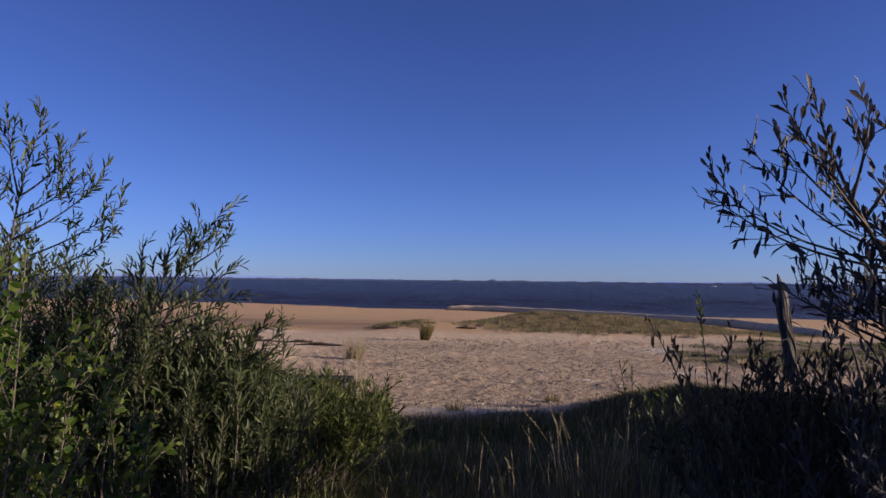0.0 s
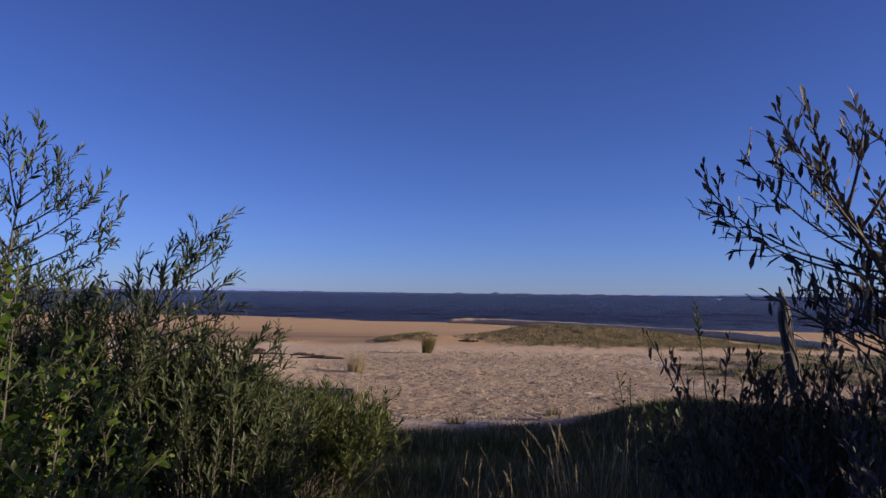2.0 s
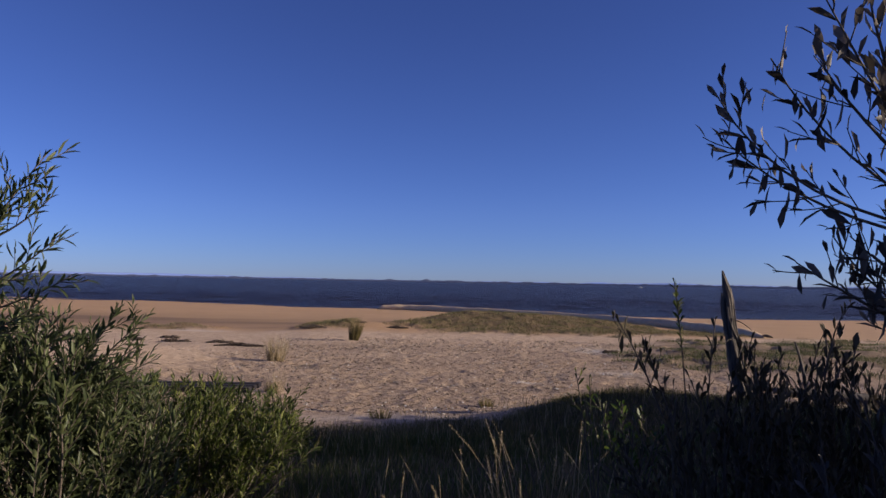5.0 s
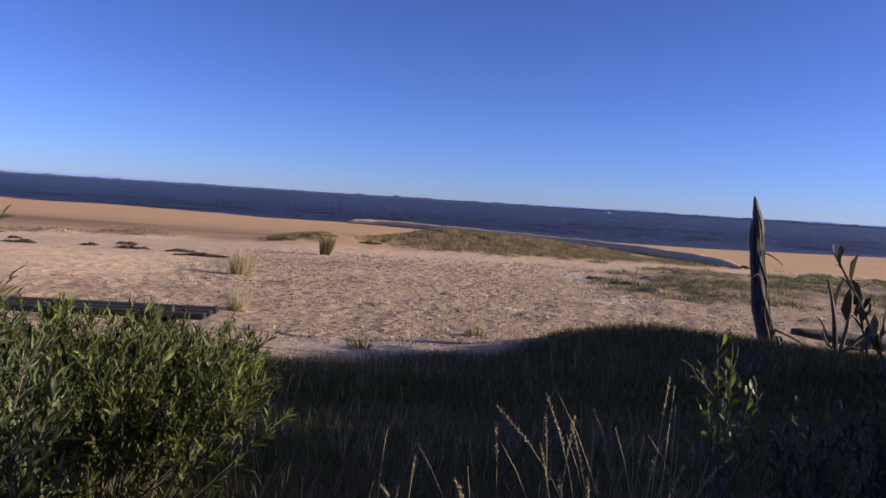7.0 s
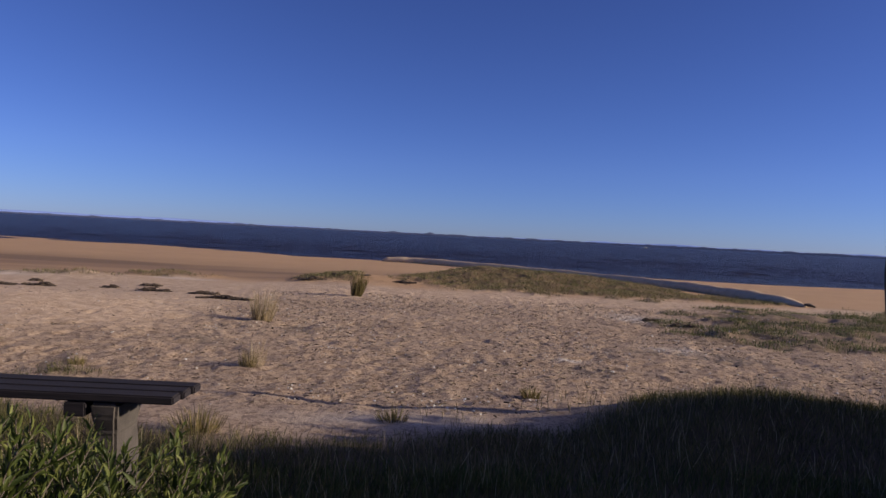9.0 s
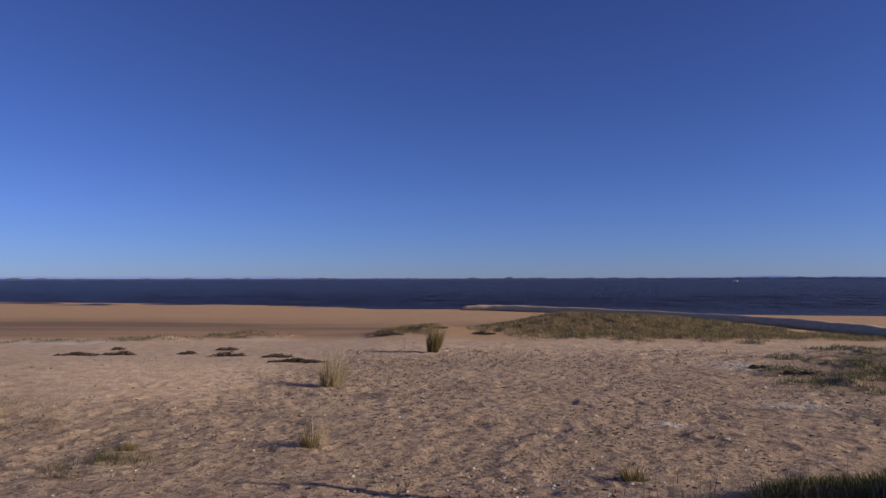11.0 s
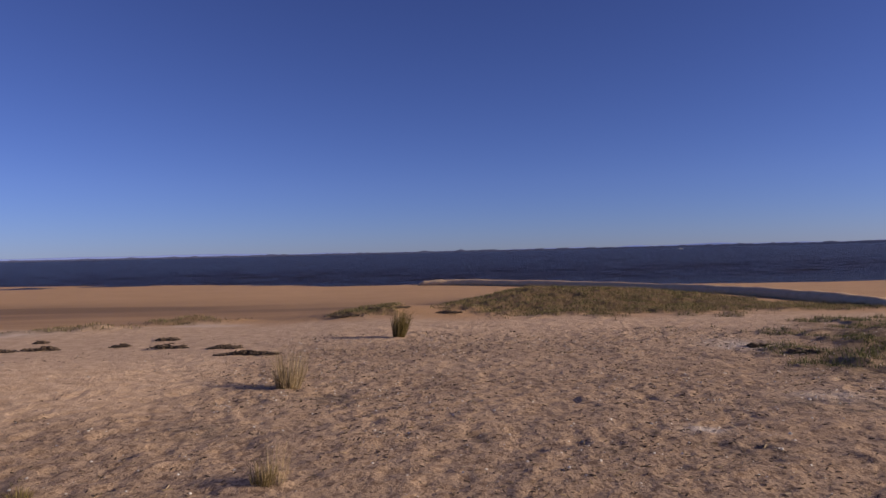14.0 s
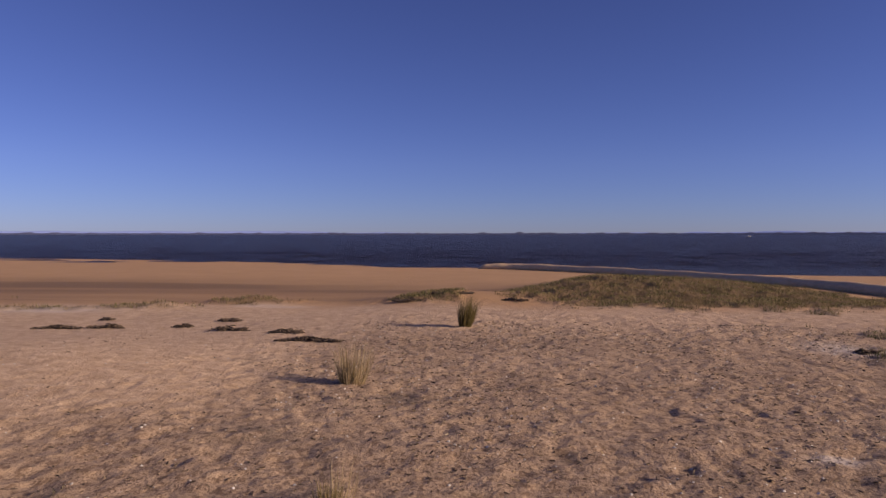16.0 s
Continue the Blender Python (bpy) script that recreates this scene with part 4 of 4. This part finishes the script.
def tuft(x, y, height, spread, count, mat, label, seed, wind=(-0.1, 0.0), width=(0.003, 0.006), foot=0.42):
    rng = np.random.default_rng(seed)
    a, r = rng.uniform(0, 6.2832, count), np.sqrt(rng.uniform(0, 1, count))
    px, py = np.cos(a) * r * spread * foot, np.sin(a) * r * spread * foot
    out = np.stack([np.cos(a) * r * spread / height * 0.95 + wind[0], np.sin(a) * r * spread / height * 0.95 + wind[1], 0 * a], -1)
    out += rng.normal(0, 0.1, out.shape) * (1, 1, 0)
    hh = height * rng.uniform(0.45, 1.08, count) * (1.08 - 0.35 * r)
    v, f = blades_to(px, py, np.full(count, -0.02), hh, rng.uniform(*width, count), out, rng, 0.35)
    ob = new("grass_tuft", mesh_from("grass_tuft", v, f, mat))
    ob.location = (x, y, gz(x, y))
    return tagged(ob, label, "grass", "grass tufts on the sand")


def build_tufts():
    tuft(-0.52, 20.0, 0.7, 0.34, 750, RUSH, "dense brown-green rush tuft on the sand", 60, (0.24, 0), (0.003, 0.006), 0.33)
    tuft(-1.46, 14.6, 0.34, 0.17, 130, RUSH, "small green-brown grass tuft on the sand", 61, (0.08, 0), (0.002, 0.005))
    tuft(-1.4, 14.62, 0.62, 0.36, 300, STRAW, "pale straw-coloured dry grass tuft on the sand", 62, (0.12, 0), (0.003, 0.006))
    tuft(-0.7, 11.14, 0.24, 0.16, 170, RUSH, "small brown-green grass tuft on the sand", 63, (0.12, 0), (0.002, 0.005))
    tuft(-0.64, 11.17, 0.4, 0.24, 110, STRAW, "thin dry grass tuft on the sand", 64, (0.14, 0), (0.002, 0.004))
    tuft(2.1, 10.4, 0.16, 0.16, 200, RUSH, "flattened brown grass tuft on the sand", 65)
    tuft(0.9, 8.95, 0.15, 0.2, 160, RUSH, "low grass tuft at the edge of the turf", 66)
    tuft(-2.3, 10.9, 0.12, 0.14, 160, RUSH, "flattened brown grass tuft on the sand", 67)
    tuft(-0.28, 8.4, 0.2, 0.26, 260, RUSH, "dry grass tuft beside the bench", 68)


def stalks(x, y, count, height, spread, seed, label, heads=True):
    """Dry flowering grass: thin stalks, and seed heads of many small scales."""
    rng = np.random.default_rng(seed)
    base = (x, y, gz(x, y))
    thing = empty("seeding_grass", *base, label, "grass", "seeding grass in the turf")
    for k in range(count):
        a, r = rng.uniform(0, 6.2832), math.sqrt(rng.uniform(0, 1)) * spread
        foot = np.array((math.cos(a) * r, math.sin(a) * r, -0.02))
        h = height * rng.uniform(0.55, 1.05)
        tip = foot + np.array((rng.normal(-0.02, 0.16) * h, rng.normal(0, 0.12) * h, h))
        line = curve3(foot, foot + np.array((0, 0, h * 0.6)), tip, 7)
        b = Batch()
        b.add(*tube(line, np.linspace(0.0016, 0.0007, 7), 4))
        if heads and k % 2 == 0:
            lv = Leaves()
            t = unit(line[-1] - line[-2])
            for j in range(26):
                q = line[-1] - t * 0.11 * h / 0.5 * (j / 26)
                s = unit(np.cross(t, (math.cos(j * 2.4), math.sin(j * 2.4), 0.3)))
                lv.add(q, t * 0.8 + s * 0.6, 0.011)
            p, d, s, n, l, w = lv.frames(rng, 0.35, 0.0)
            b.add(*leaf_geometry(p, d, s, n, l, w, LANCE))
        child("stalk", b.mesh("stalk", STRAW), thing)
    nb = count * 9
    a, r = rng.uniform(0, 6.2832, nb), np.sqrt(rng.uniform(0, 1, nb)) * spread
    v, f = blades(rng, np.cos(a) * r, np.sin(a) * r, np.full(nb, -0.02), height * rng.uniform(0.2, 0.6, nb), rng.uniform(0.0025, 0.005, nb), rng.uniform(0.1, 0.5, nb))
    child("grass_blades", mesh_from("grass_blades", v, f, RUSH), thing, kind="stuff")


def build_stalks():
    stalks(1.72, 4.72, 22, 0.64, 0.16, 70, "tall dry grass with pale seed heads in turf")
    stalks(1.5, 4.9, 14, 0.5, 0.22, 71, "dry seeding grass stalks in dark turf")
    stalks(1.2, 5.2, 6, 0.38, 0.25, 72, "thin dry grass stalks in dark turf")
    stalks(2.0, 5.3, 7, 0.42, 0.25, 73, "bent dry grass stalks in dark turf")
    stalks(1.0, 6.6, 3, 0.34, 0.4, 74, "thin dry grass stalks in dark turf", False)
    stalks(2.0, 7.2, 4, 0.32, 0.6, 75, "thin dry grass stalks in dark turf", False)
    stalks(2.0, 5.05, 9, 0.6, 0.12, 78, "tall dry grass with pale seed heads in turf")
    stalks(2.3, 9.4, 6, 0.26, 0.45, 76, "short dead stems at the edge of the turf", False)
    stalks(1.3, 9.0, 3, 0.24, 0.3, 77, "short dead stems at the edge of the turf", False)


build_shrubs()
build_lawns()
build_tufts()
build_stalks()


# ---- bench, dead wood, tube, boat ----
def box(bm, size, centre, bevel=0.006):
    made = bmesh.ops.create_cube(bm, size=1.0, matrix=Matrix.LocRotScale(centre, None, size))
    edges = list({e for v in made["verts"] for e in v.link_edges})
    bmesh.ops.bevel(bm, geom=edges, offset=bevel, segments=2, affect="EDGES")


def wood_material(name, a, b):
    m, nt, bsdf = material(name)
    n = node(nt, "TexNoise", Vector=object_place(nt, (0.06, 1, 1)), Scale=60.0, Detail=6.0, Roughness=0.7).outputs[0]
    nt.links.new(ramp(nt, n, (0.3, a), (0.7, b)), bsdf.inputs["Base Color"])
    bsdf.inputs["Roughness"].default_value = 0.85
    bsdf.inputs["Specular IOR Level"].default_value = 0.2
    relief(nt, bsdf, n, 0.6, 0.004)
    return m


def concrete_material():
    m, nt, bsdf = material("weathered concrete")
    n = node(nt, "TexNoise", Vector=object_place(nt), Scale=9.0, Detail=8.0, Roughness=0.75).outputs[0]
    nt.links.new(ramp(nt, n, (0.3, (0.034, 0.029, 0.025)), (0.7, (0.085, 0.073, 0.062))), bsdf.inputs["Base Color"])
    bsdf.inputs["Roughness"].default_value = 0.9
    relief(nt, bsdf, n, 0.5, 0.01)
    return m


def build_bench():
    plank_wood = wood_material("dark stained planks", (0.011, 0.01, 0.013), (0.034, 0.029, 0.032))
    concrete = concrete_material()
    x0, y0 = -0.975, 7.2
    z0 = 0.33
    bench = empty("bench", x0, y0, z0, "backless bench of dark planks on concrete legs", "bench")
    for k in range(3):
        bm = bmesh.new()
        length = 1.96 + 0.012 * k
        box(bm, (length, 0.089, 0.036), (0.04 + 0.006 * k, (k - 1) * 0.094, 0.455 + 0.0015 * k), 0.006)
        part("plank", bm, plank_wood, bench)
    for lx in (0.68, -0.8):
        bm = bmesh.new()
        box(bm, (0.09, 0.28, 0.06), (lx - 0.07, 0, 0.402), 0.005)
        part("crossbeam", bm, plank_wood, bench, "dark timber bearer under the seat")
        bm = bmesh.new()
        rings = ((-0.12, 0.11, 0.15), (0.1, 0.095, 0.13), (0.3, 0.075, 0.11), (0.372, 0.09, 0.135), (0.43, 0.1, 0.14))
        last = None
        for z, hx, hy in rings:
            ring = [bm.verts.new((lx + sx * hx * 0.6 + 0.05, sy * hy, z)) for sx, sy in ((-1, -1), (1, -1), (1, 1), (-1, 1))]
            if last:
                for i in range(4):
                    bm.faces.new((last[i], last[(i + 1) % 4], ring[(i + 1) % 4], ring[i]))
            else:
                bm.faces.new(ring[::-1])
            last = ring
        bm.faces.new(last)
        bmesh.ops.bevel(bm, geom=list(bm.edges), offset=0.012, segments=2, affect="EDGES")
        part("leg", bm, concrete, bench, "grey flared concrete leg")


def gnarled(points, radii, sides, rng, ridges=5, depth=0.26, twist=3.0):
    """A furrowed, twisted trunk: ridges wind round it."""
    v, f = tube(points, radii, sides)
    n = len(points)
    for i in range(n):
        for j in range(sides):
            a = j / sides * 2 * math.pi
            k = 1 + depth * math.sin(ridges * a + twist * i / n * 2) + rng.normal(0, 0.05)
            v[i * sides + j] = points[i] + (v[i * sides + j] - points[i]) * k
    return v, f


def furrowed(points, radii, sides, rng, twist=2.4):
    """A dead trunk: deep furrows of uneven width wind slowly round it."""
    v, f = tube(points, radii, sides)
    phase = rng.uniform(0, 6.28, 4)
    n = len(points)
    for i in range(n):
        s = i / n
        for j in range(sides):
            a = j / sides * 2 * math.pi + twist * s + 0.25 * math.sin(9 * s + phase[3])
            k = 1 + 0.16 * math.sin(3 * a + phase[0]) + 0.13 * math.sin(5 * a + phase[1]) + 0.09 * math.sin(11 * a + phase[2] + 3 * s) + rng.normal(0, 0.025)
            v[i * sides + j] = points[i] + (v[i * sides + j] - points[i]) * k
    return v, f


def build_dead_trunk():
    rng = np.random.default_rng(80)
    x, y = 4.66, 9.0
    z = gz(x, y)
    thing = empty("dead_tree_trunk", x, y, z, "weathered grey upright dead trunk with splintered top", "dead tree")
    n = 64
    s = np.linspace(0, 1, n)
    rise = 1.78 - z
    lean = np.interp(s, (0, 0.13, 0.29, 0.44, 0.76, 0.84, 0.92, 1), (0.0, 0.18, 0.43, 0.61, 0.79, 0.83, 0.93, 1.0))
    pts = np.stack([-0.205 * lean + 0.006 * np.sin(s * 17), 0.1 * s, -0.08 + s * (rise + 0.08)], -1)
    r = np.interp(s, (0, 0.1, 0.29, 0.44, 0.6, 0.76, 0.84, 0.92, 0.98, 1), (0.09, 0.073, 0.067, 0.059, 0.056, 0.053, 0.04, 0.025, 0.013, 0.006))
    b = Batch()
    b.add(*furrowed(pts, r, 40, rng))
    child("trunk", b.mesh("trunk", DEADWOOD, False), thing)
    b = Batch()
    at = np.linspace(0.46, 0.845, 12)
    side = np.stack([np.interp(at, s, pts[:, i]) for i in range(3)], -1) + np.stack([np.linspace(-0.05, -0.072, 12), np.full(12, -0.02), 0 * at], -1)
    b.add(*furrowed(side, np.interp(at, (0.46, 0.6, 0.78, 0.845), (0.01, 0.02, 0.017, 0.005)), 9, rng))
    child("splinter", b.mesh("splinter", DEADWOOD), thing, "split-off grey splinter of the trunk")
    for k, (turn, speed, low, high, thick) in enumerate(((-0.6, 4.2, 0.16, 0.9, 0.012), (-1.9, 3.2, 0.1, 0.8, 0.01), (-0.2, -3.4, 0.22, 0.72, 0.011), (-2.6, 2.0, 0.05, 0.66, 0.009), (1.4, 3.0, 0.1, 0.8, 0.01))):
        t = np.linspace(low, high, 30)
        c = np.stack([np.interp(t, s, pts[:, i]) for i in range(3)], -1)
        a = turn + (t - low) * speed + 0.3 * np.sin(t * 14 + k)
        rad = np.interp(t, s, r) * 1.08
        line = c + np.stack([np.cos(a) * rad, np.sin(a) * rad, 0 * a], -1)
        b = Batch()
        b.add(*tube(line, thick * (1.15 - 0.6 * t) * (1 + 0.25 * np.sin(t * 40 + k)), 6))
        child("twisted_strand", b.mesh("twisted_strand", DEADWOOD, True), thing, "grey strand of wood winding round the trunk")
    for k, (base, tip, thick) in enumerate((((0.02, -0.05, 0.16), (0.38, -0.14, -0.02), 0.012), ((-0.14, -0.04, 0.86), (-0.01, -0.13, 0.76), 0.007), ((-0.17, -0.02, 0.66), (-0.26, -0.06, 0.62), 0.006), ((0.02, -0.1, 0.1), (-0.03, -0.24, -0.03), 0.02), ((0.09, 0.0, 0.08), (0.22, 0.06, -0.03), 0.022))):
        b = Batch()
        b.add(*tube(curve3(base, np.add(base, np.subtract(tip, base) * 0.5 + (0.01, 0, 0.03)), tip, 7), np.linspace(thick, thick * 0.35, 7), 6))
        child("root" if k > 2 else "twig", b.mesh("twig", DEADWOOD), thing)


def build_dead_branches():
    rng = np.random.default_rng(81)
    x, y = 5.25, 8.9
    z = gz(x, y)
    thing = empty("dead_stump", x, y, z, "dead grey stump with bare forked branches and roots", "dead tree")
    forks = (((0, 0, -0.05), (-0.02, 0, 0.35), (-0.13, 0.02, 0.68), 0.026), ((0.03, 0, -0.05), (0.1, 0, 0.25), (0.1, 0, 0.5), 0.022),
             ((0.02, -0.02, 0), (0.2, 0, 0.1), (0.34, -0.05, 0.34), 0.022), ((0, 0, 0.02), (-0.17, 0, 0.14), (-0.13, 0, 0.25), 0.015),
             ((0, 0, 0.0), (-0.2, -0.02, 0.15), (-0.24, -0.08, -0.02), 0.015), ((0, -0.02, 0.0), (0.12, -0.15, 0.18), (0.2, -0.25, -0.03), 0.018),
             ((-0.05, 0.02, 0.05), (-0.1, 0.05, 0.3), (-0.19, 0.05, 0.33), 0.01), ((0.08, 0, 0.3), (0.16, 0.02, 0.4), (0.22, 0.02, 0.38), 0.008))
    for a, m, c, r in forks:
        b = Batch()
        b.add(*gnarled(curve3(a, m, c, 9), np.linspace(r, r * 0.35, 9), 8, rng, 3, 0.12))
        child("branch", b.mesh("branch", DEADWOOD, True), thing)
    log = empty("driftwood_log", 6.0, 9.4, gz(6.0, 9.4) + 0.02, "grey weathered log lying behind the stump", "driftwood")
    b = Batch()
    line = curve3((-0.75, 0.2, 0.2), (0, 0.05, 0.16), (1.1, -0.15, 0.04), 14)
    b.add(*gnarled(line, np.interp(np.arange(14), (0, 3, 13), (0.03, 0.06, 0.08)), 10, rng, 4, 0.15))
    child("log", b.mesh("log", DEADWOOD, True), log)


def build_sand_tube():
    m, nt, bsdf = material("pale geotextile")
    n = node(nt, "TexNoise", Vector=place_node(nt, (1, 1, 2.5)), Scale=2.2, Detail=7.0, Roughness=0.7).outputs[0]
    stain = node(nt, "TexNoise", Vector=place_node(nt, (0.7, 0.7, 4.0)), Scale=0.9, Detail=4.0, Roughness=0.6).outputs[0]
    col = ramp(nt, n, (0.3, (0.46, 0.34, 0.215)), (0.55, (0.6, 0.45, 0.29)), (0.8, (0.68, 0.52, 0.35)))
    col = mix(nt, math_node(nt, "MULTIPLY", ramp(nt, stain, (0.5, (0, 0, 0)), (0.68, (1, 1, 1))), 0.55), col, (0.42, 0.35, 0.27))
    nt.links.new(col, bsdf.inputs["Base Color"])
    bsdf.inputs["Roughness"].default_value = 0.95
    bsdf.inputs["Specular IOR Level"].default_value = 0.1
    relief(nt, bsdf, n, 0.5, 0.03)
    ctrl = np.array(TUBE_LINE)
    t = np.linspace(0, len(ctrl) - 1, 150)
    k = np.arange(len(ctrl))
    xy = np.stack([np.interp(t, k, ctrl[:, 0]), np.interp(t, k, ctrl[:, 1])], -1)
    for _ in range(60):
        xy[1:-1] = (xy[:-2] + 2 * xy[1:-1] + xy[2:]) / 4
    s = t / t[-1]
    r = np.interp(s, (0, 0.02, 0.08, 0.5, 0.88, 0.95, 1), (0.05, 0.2, 0.27, 0.23, 0.24, 0.2, 0.05)) * (1 + 0.04 * np.sin(s * 46) + 0.03 * np.sin(s * 117))
    z = ground_z(xy[:, 0], xy[:, 1]) + r * 0.5
    v, f = tube(np.column_stack([xy, z]), r, 24)
    centre = np.append(np.repeat(np.column_stack([xy, z]), 24, 0), np.column_stack([xy, z])[[0, -1]], 0)
    off = v - centre
    off[:, :2] *= 1.55
    off[:, 2] *= np.where(off[:, 2] < 0, 1.0, 0.92)
    b = Batch()
    b.add(centre + off, f)
    base = (*TUBE_LINE[-1], gz(*TUBE_LINE[-1]))
    thing = empty("sand_tube", *base, "long pale sand-filled fabric tube half buried in the beach", "sand tube")
    child("tube", b.mesh("tube", m, True, base), thing)
    e = Batch()
    e.add(*tube(curve3((-0.02, 0.05, 0.08), (0.02, -0.12, 0.1), (0.2, -0.2, 0.03), 8), np.interp(np.arange(8), (0, 3, 7), (0.03, 0.06, 0.02)), 8))
    child("tied_end", e.mesh("tied_end", WRACK, True), thing, "dark knotted end of the tube")


def build_boat():
    m, nt, bsdf = material("white hull")
    n = node(nt, "TexNoise", Vector=object_place(nt), Scale=2.0, Detail=3.0).outputs[0]
    nt.links.new(ramp(nt, n, (0.3, (0.45, 0.45, 0.43)), (0.7, (0.6, 0.6, 0.58))), bsdf.inputs["Base Color"])
    boat = empty("motor_boat", 194, 600, WATER_Z, "small white cabin boat on the water", "boat")
    bm = bmesh.new()
    rows = [(-2.1, 0.85, 0.5), (-0.8, 0.95, 0.5), (0.9, 0.85, 0.55), (1.7, 0.45, 0.62), (2.2, 0.03, 0.7)]
    rings = [[bm.verts.new((x, -w, h)), bm.verts.new((x, -w * 0.6, -0.2)), bm.verts.new((x, w * 0.6, -0.2)), bm.verts.new((x, w, h))] for x, w, h in rows]
    for a, b in zip(rings, rings[1:]):
        for i in range(4):
            bm.faces.new((a[i], a[(i + 1) % 4], b[(i + 1) % 4], b[i]))
    bm.faces.new(rings[0])
    bm.faces.new(rings[-1][::-1])
    part("hull", bm, m, boat)
    bm = bmesh.new()
    box(bm, (1.3, 1.3, 0.7), (-0.2, 0, 0.8), 0.12)
    part("cabin", bm, m, boat)


def wrack(x, y, length, width, turn, seed, label="low clump of dark dried seaweed on sand", bend=0.12):
    """A heap of tangled strands pressed into the sand."""
    rng = np.random.default_rng(seed)
    b = Batch()
    count = int(50 + length * 190)
    for _ in range(count):
        u = rng.uniform(-1, 1) * rng.uniform(0.6, 1)
        heap = (1 - 0.75 * u * u) * (0.55 + 0.45 * math.sin(u * 5 + seed))
        p = np.array((u * length / 2, rng.normal(0, width * 0.22) - bend * length * u * u, 0.008 + abs(rng.normal(0, 0.028)) * heap))
        a = rng.normal(0, 0.6)
        q = p + np.array((math.cos(a), math.sin(a), 0)) * rng.uniform(0.05, 0.16) + np.array((0, 0, rng.uniform(-0.02, 0.02)))
        mid = (p + q) / 2 + np.array((rng.normal(0, 0.03), rng.normal(0, 0.03), rng.uniform(0.01, 0.05)))
        b.add(*tube(curve3(p, mid, q, 4), np.array((0.003, 0.008, 0.009, 0.003)) * rng.uniform(0.5, 1.7), 4))
    ob = new("seaweed_clump", b.mesh("seaweed_clump", WRACK, True))
    ob.matrix_world = pose(x, y, gz(x, y), 0, 0, turn)
    tagged(ob, label, "seaweed", "seaweed on the sand")


def build_wrack():
    for k, (x, y, l, w, a) in enumerate(((-2.98, 17.9, 1.2, 0.16, 2), (-3.78, 19.05, 0.62, 0.26, 0), (-4.95, 19.4, 0.75, 0.3, -8), (-5.75, 21.1, 0.5, 0.2, 0),
                                         (-6.17, 19.8, 0.35, 0.1, 5), (-7.57, 19.5, 0.75, 0.12, 8), (-8.44, 19.3, 0.95, 0.14, 9), (-8.48, 20.94, 0.25, 0.14, 0),
                                         (5.55, 17.6, 0.32, 0.2, 20), (5.95, 16.9, 0.5, 0.2, -20))):
        wrack(x, y, l, w, a, 90 + k)
    for k, (x, y, l, w, a) in enumerate(((-2.5, 25.6, 1.1, 0.5, 12), (-1.4, 26.4, 1.3, 0.5, 8), (0.4, 25.8, 0.8, 0.4, -15), (0.9, 27.2, 0.8, 0.5, 30))):
        wrack(x, y, l, w, a, 120 + k, "loose dark plant wrack on the crest of a low sand hump", 0.03)


def build_litter():
    """Broken twigs, dry leaves and shell bits strewn over the dry sand."""
    rng = np.random.default_rng(120)
    for name, label, count, mat, size, share in (("plant_litter", "scattered dark twigs and dry plant bits on sand", 12000, WRACK, (0.01, 0.05), 0.26),
                                                 ("straw_litter", "scattered pale straw and dry stems on sand", 3000, STRAW, (0.02, 0.08), 0.1),
                                                 ("shell_grit", "scattered pale broken shell bits on sand", 2200, SHELL, (0.007, 0.026), 0.7)):
        x, y = rng.uniform(-6.5, 8.5, count * 2), rng.uniform(9.2, 21, count * 2)
        thick = (1 - clean_sand(x, y)) * (0.25 + 0.9 * smooth(0.42, 0.62, fbm(x * 0.8, y * 0.8, 3, 9))) + 0.05
        ok = rng.uniform(0, 1, count * 2) < thick
        x, y = x[ok], y[ok]
        n = len(x)
        ln = rng.uniform(*size, n)
        a, tilt = rng.uniform(0, 6.2832, n), rng.normal(0, 0.25, n)
        d = np.stack([np.cos(a) * np.cos(tilt), np.sin(a) * np.cos(tilt), np.sin(tilt)], -1)
        s = unit(np.cross(d, np.array((0, 0, 1.0)) + rng.normal(0, 0.4, (n, 3))))
        u = np.cross(s, d)
        p = np.stack([x, y, relief_height(x, y) + 0.004], -1)
        w = ln * share * rng.uniform(0.6, 1.4, n)
        corner = np.array([(-1, -1, 0), (1, -1, 0), (1, 1, 0), (-1, 1, 0), (0, 0, 1.2)])
        v = p[:, None] + d[:, None] * (corner[None, :, :1] * ln[:, None, None] / 2) + s[:, None] * (corner[None, :, 1:2] * w[:, None, None] / 2) + u[:, None] * (corner[None, :, 2:] * w[:, None, None] / 2)
        t = np.array([(0, 1, 4), (1, 2, 4), (2, 3, 4), (3, 0, 4)])
        f = (t[None] + (np.arange(n) * 5)[:, None, None]).reshape(-1, 3)
        tagged(new(name, mesh_from(name, v.reshape(-1, 3), f, mat)), label, "litter", kind="stuff")


SHELL = leaf_material("broken shell", (0.45, 0.42, 0.37), (0.62, 0.6, 0.55), (0.75, 0.74, 0.7), 0.0, 0.5)
build_bench()
build_dead_trunk()
build_dead_branches()
build_sand_tube()
build_boat()
build_wrack()
build_litter()
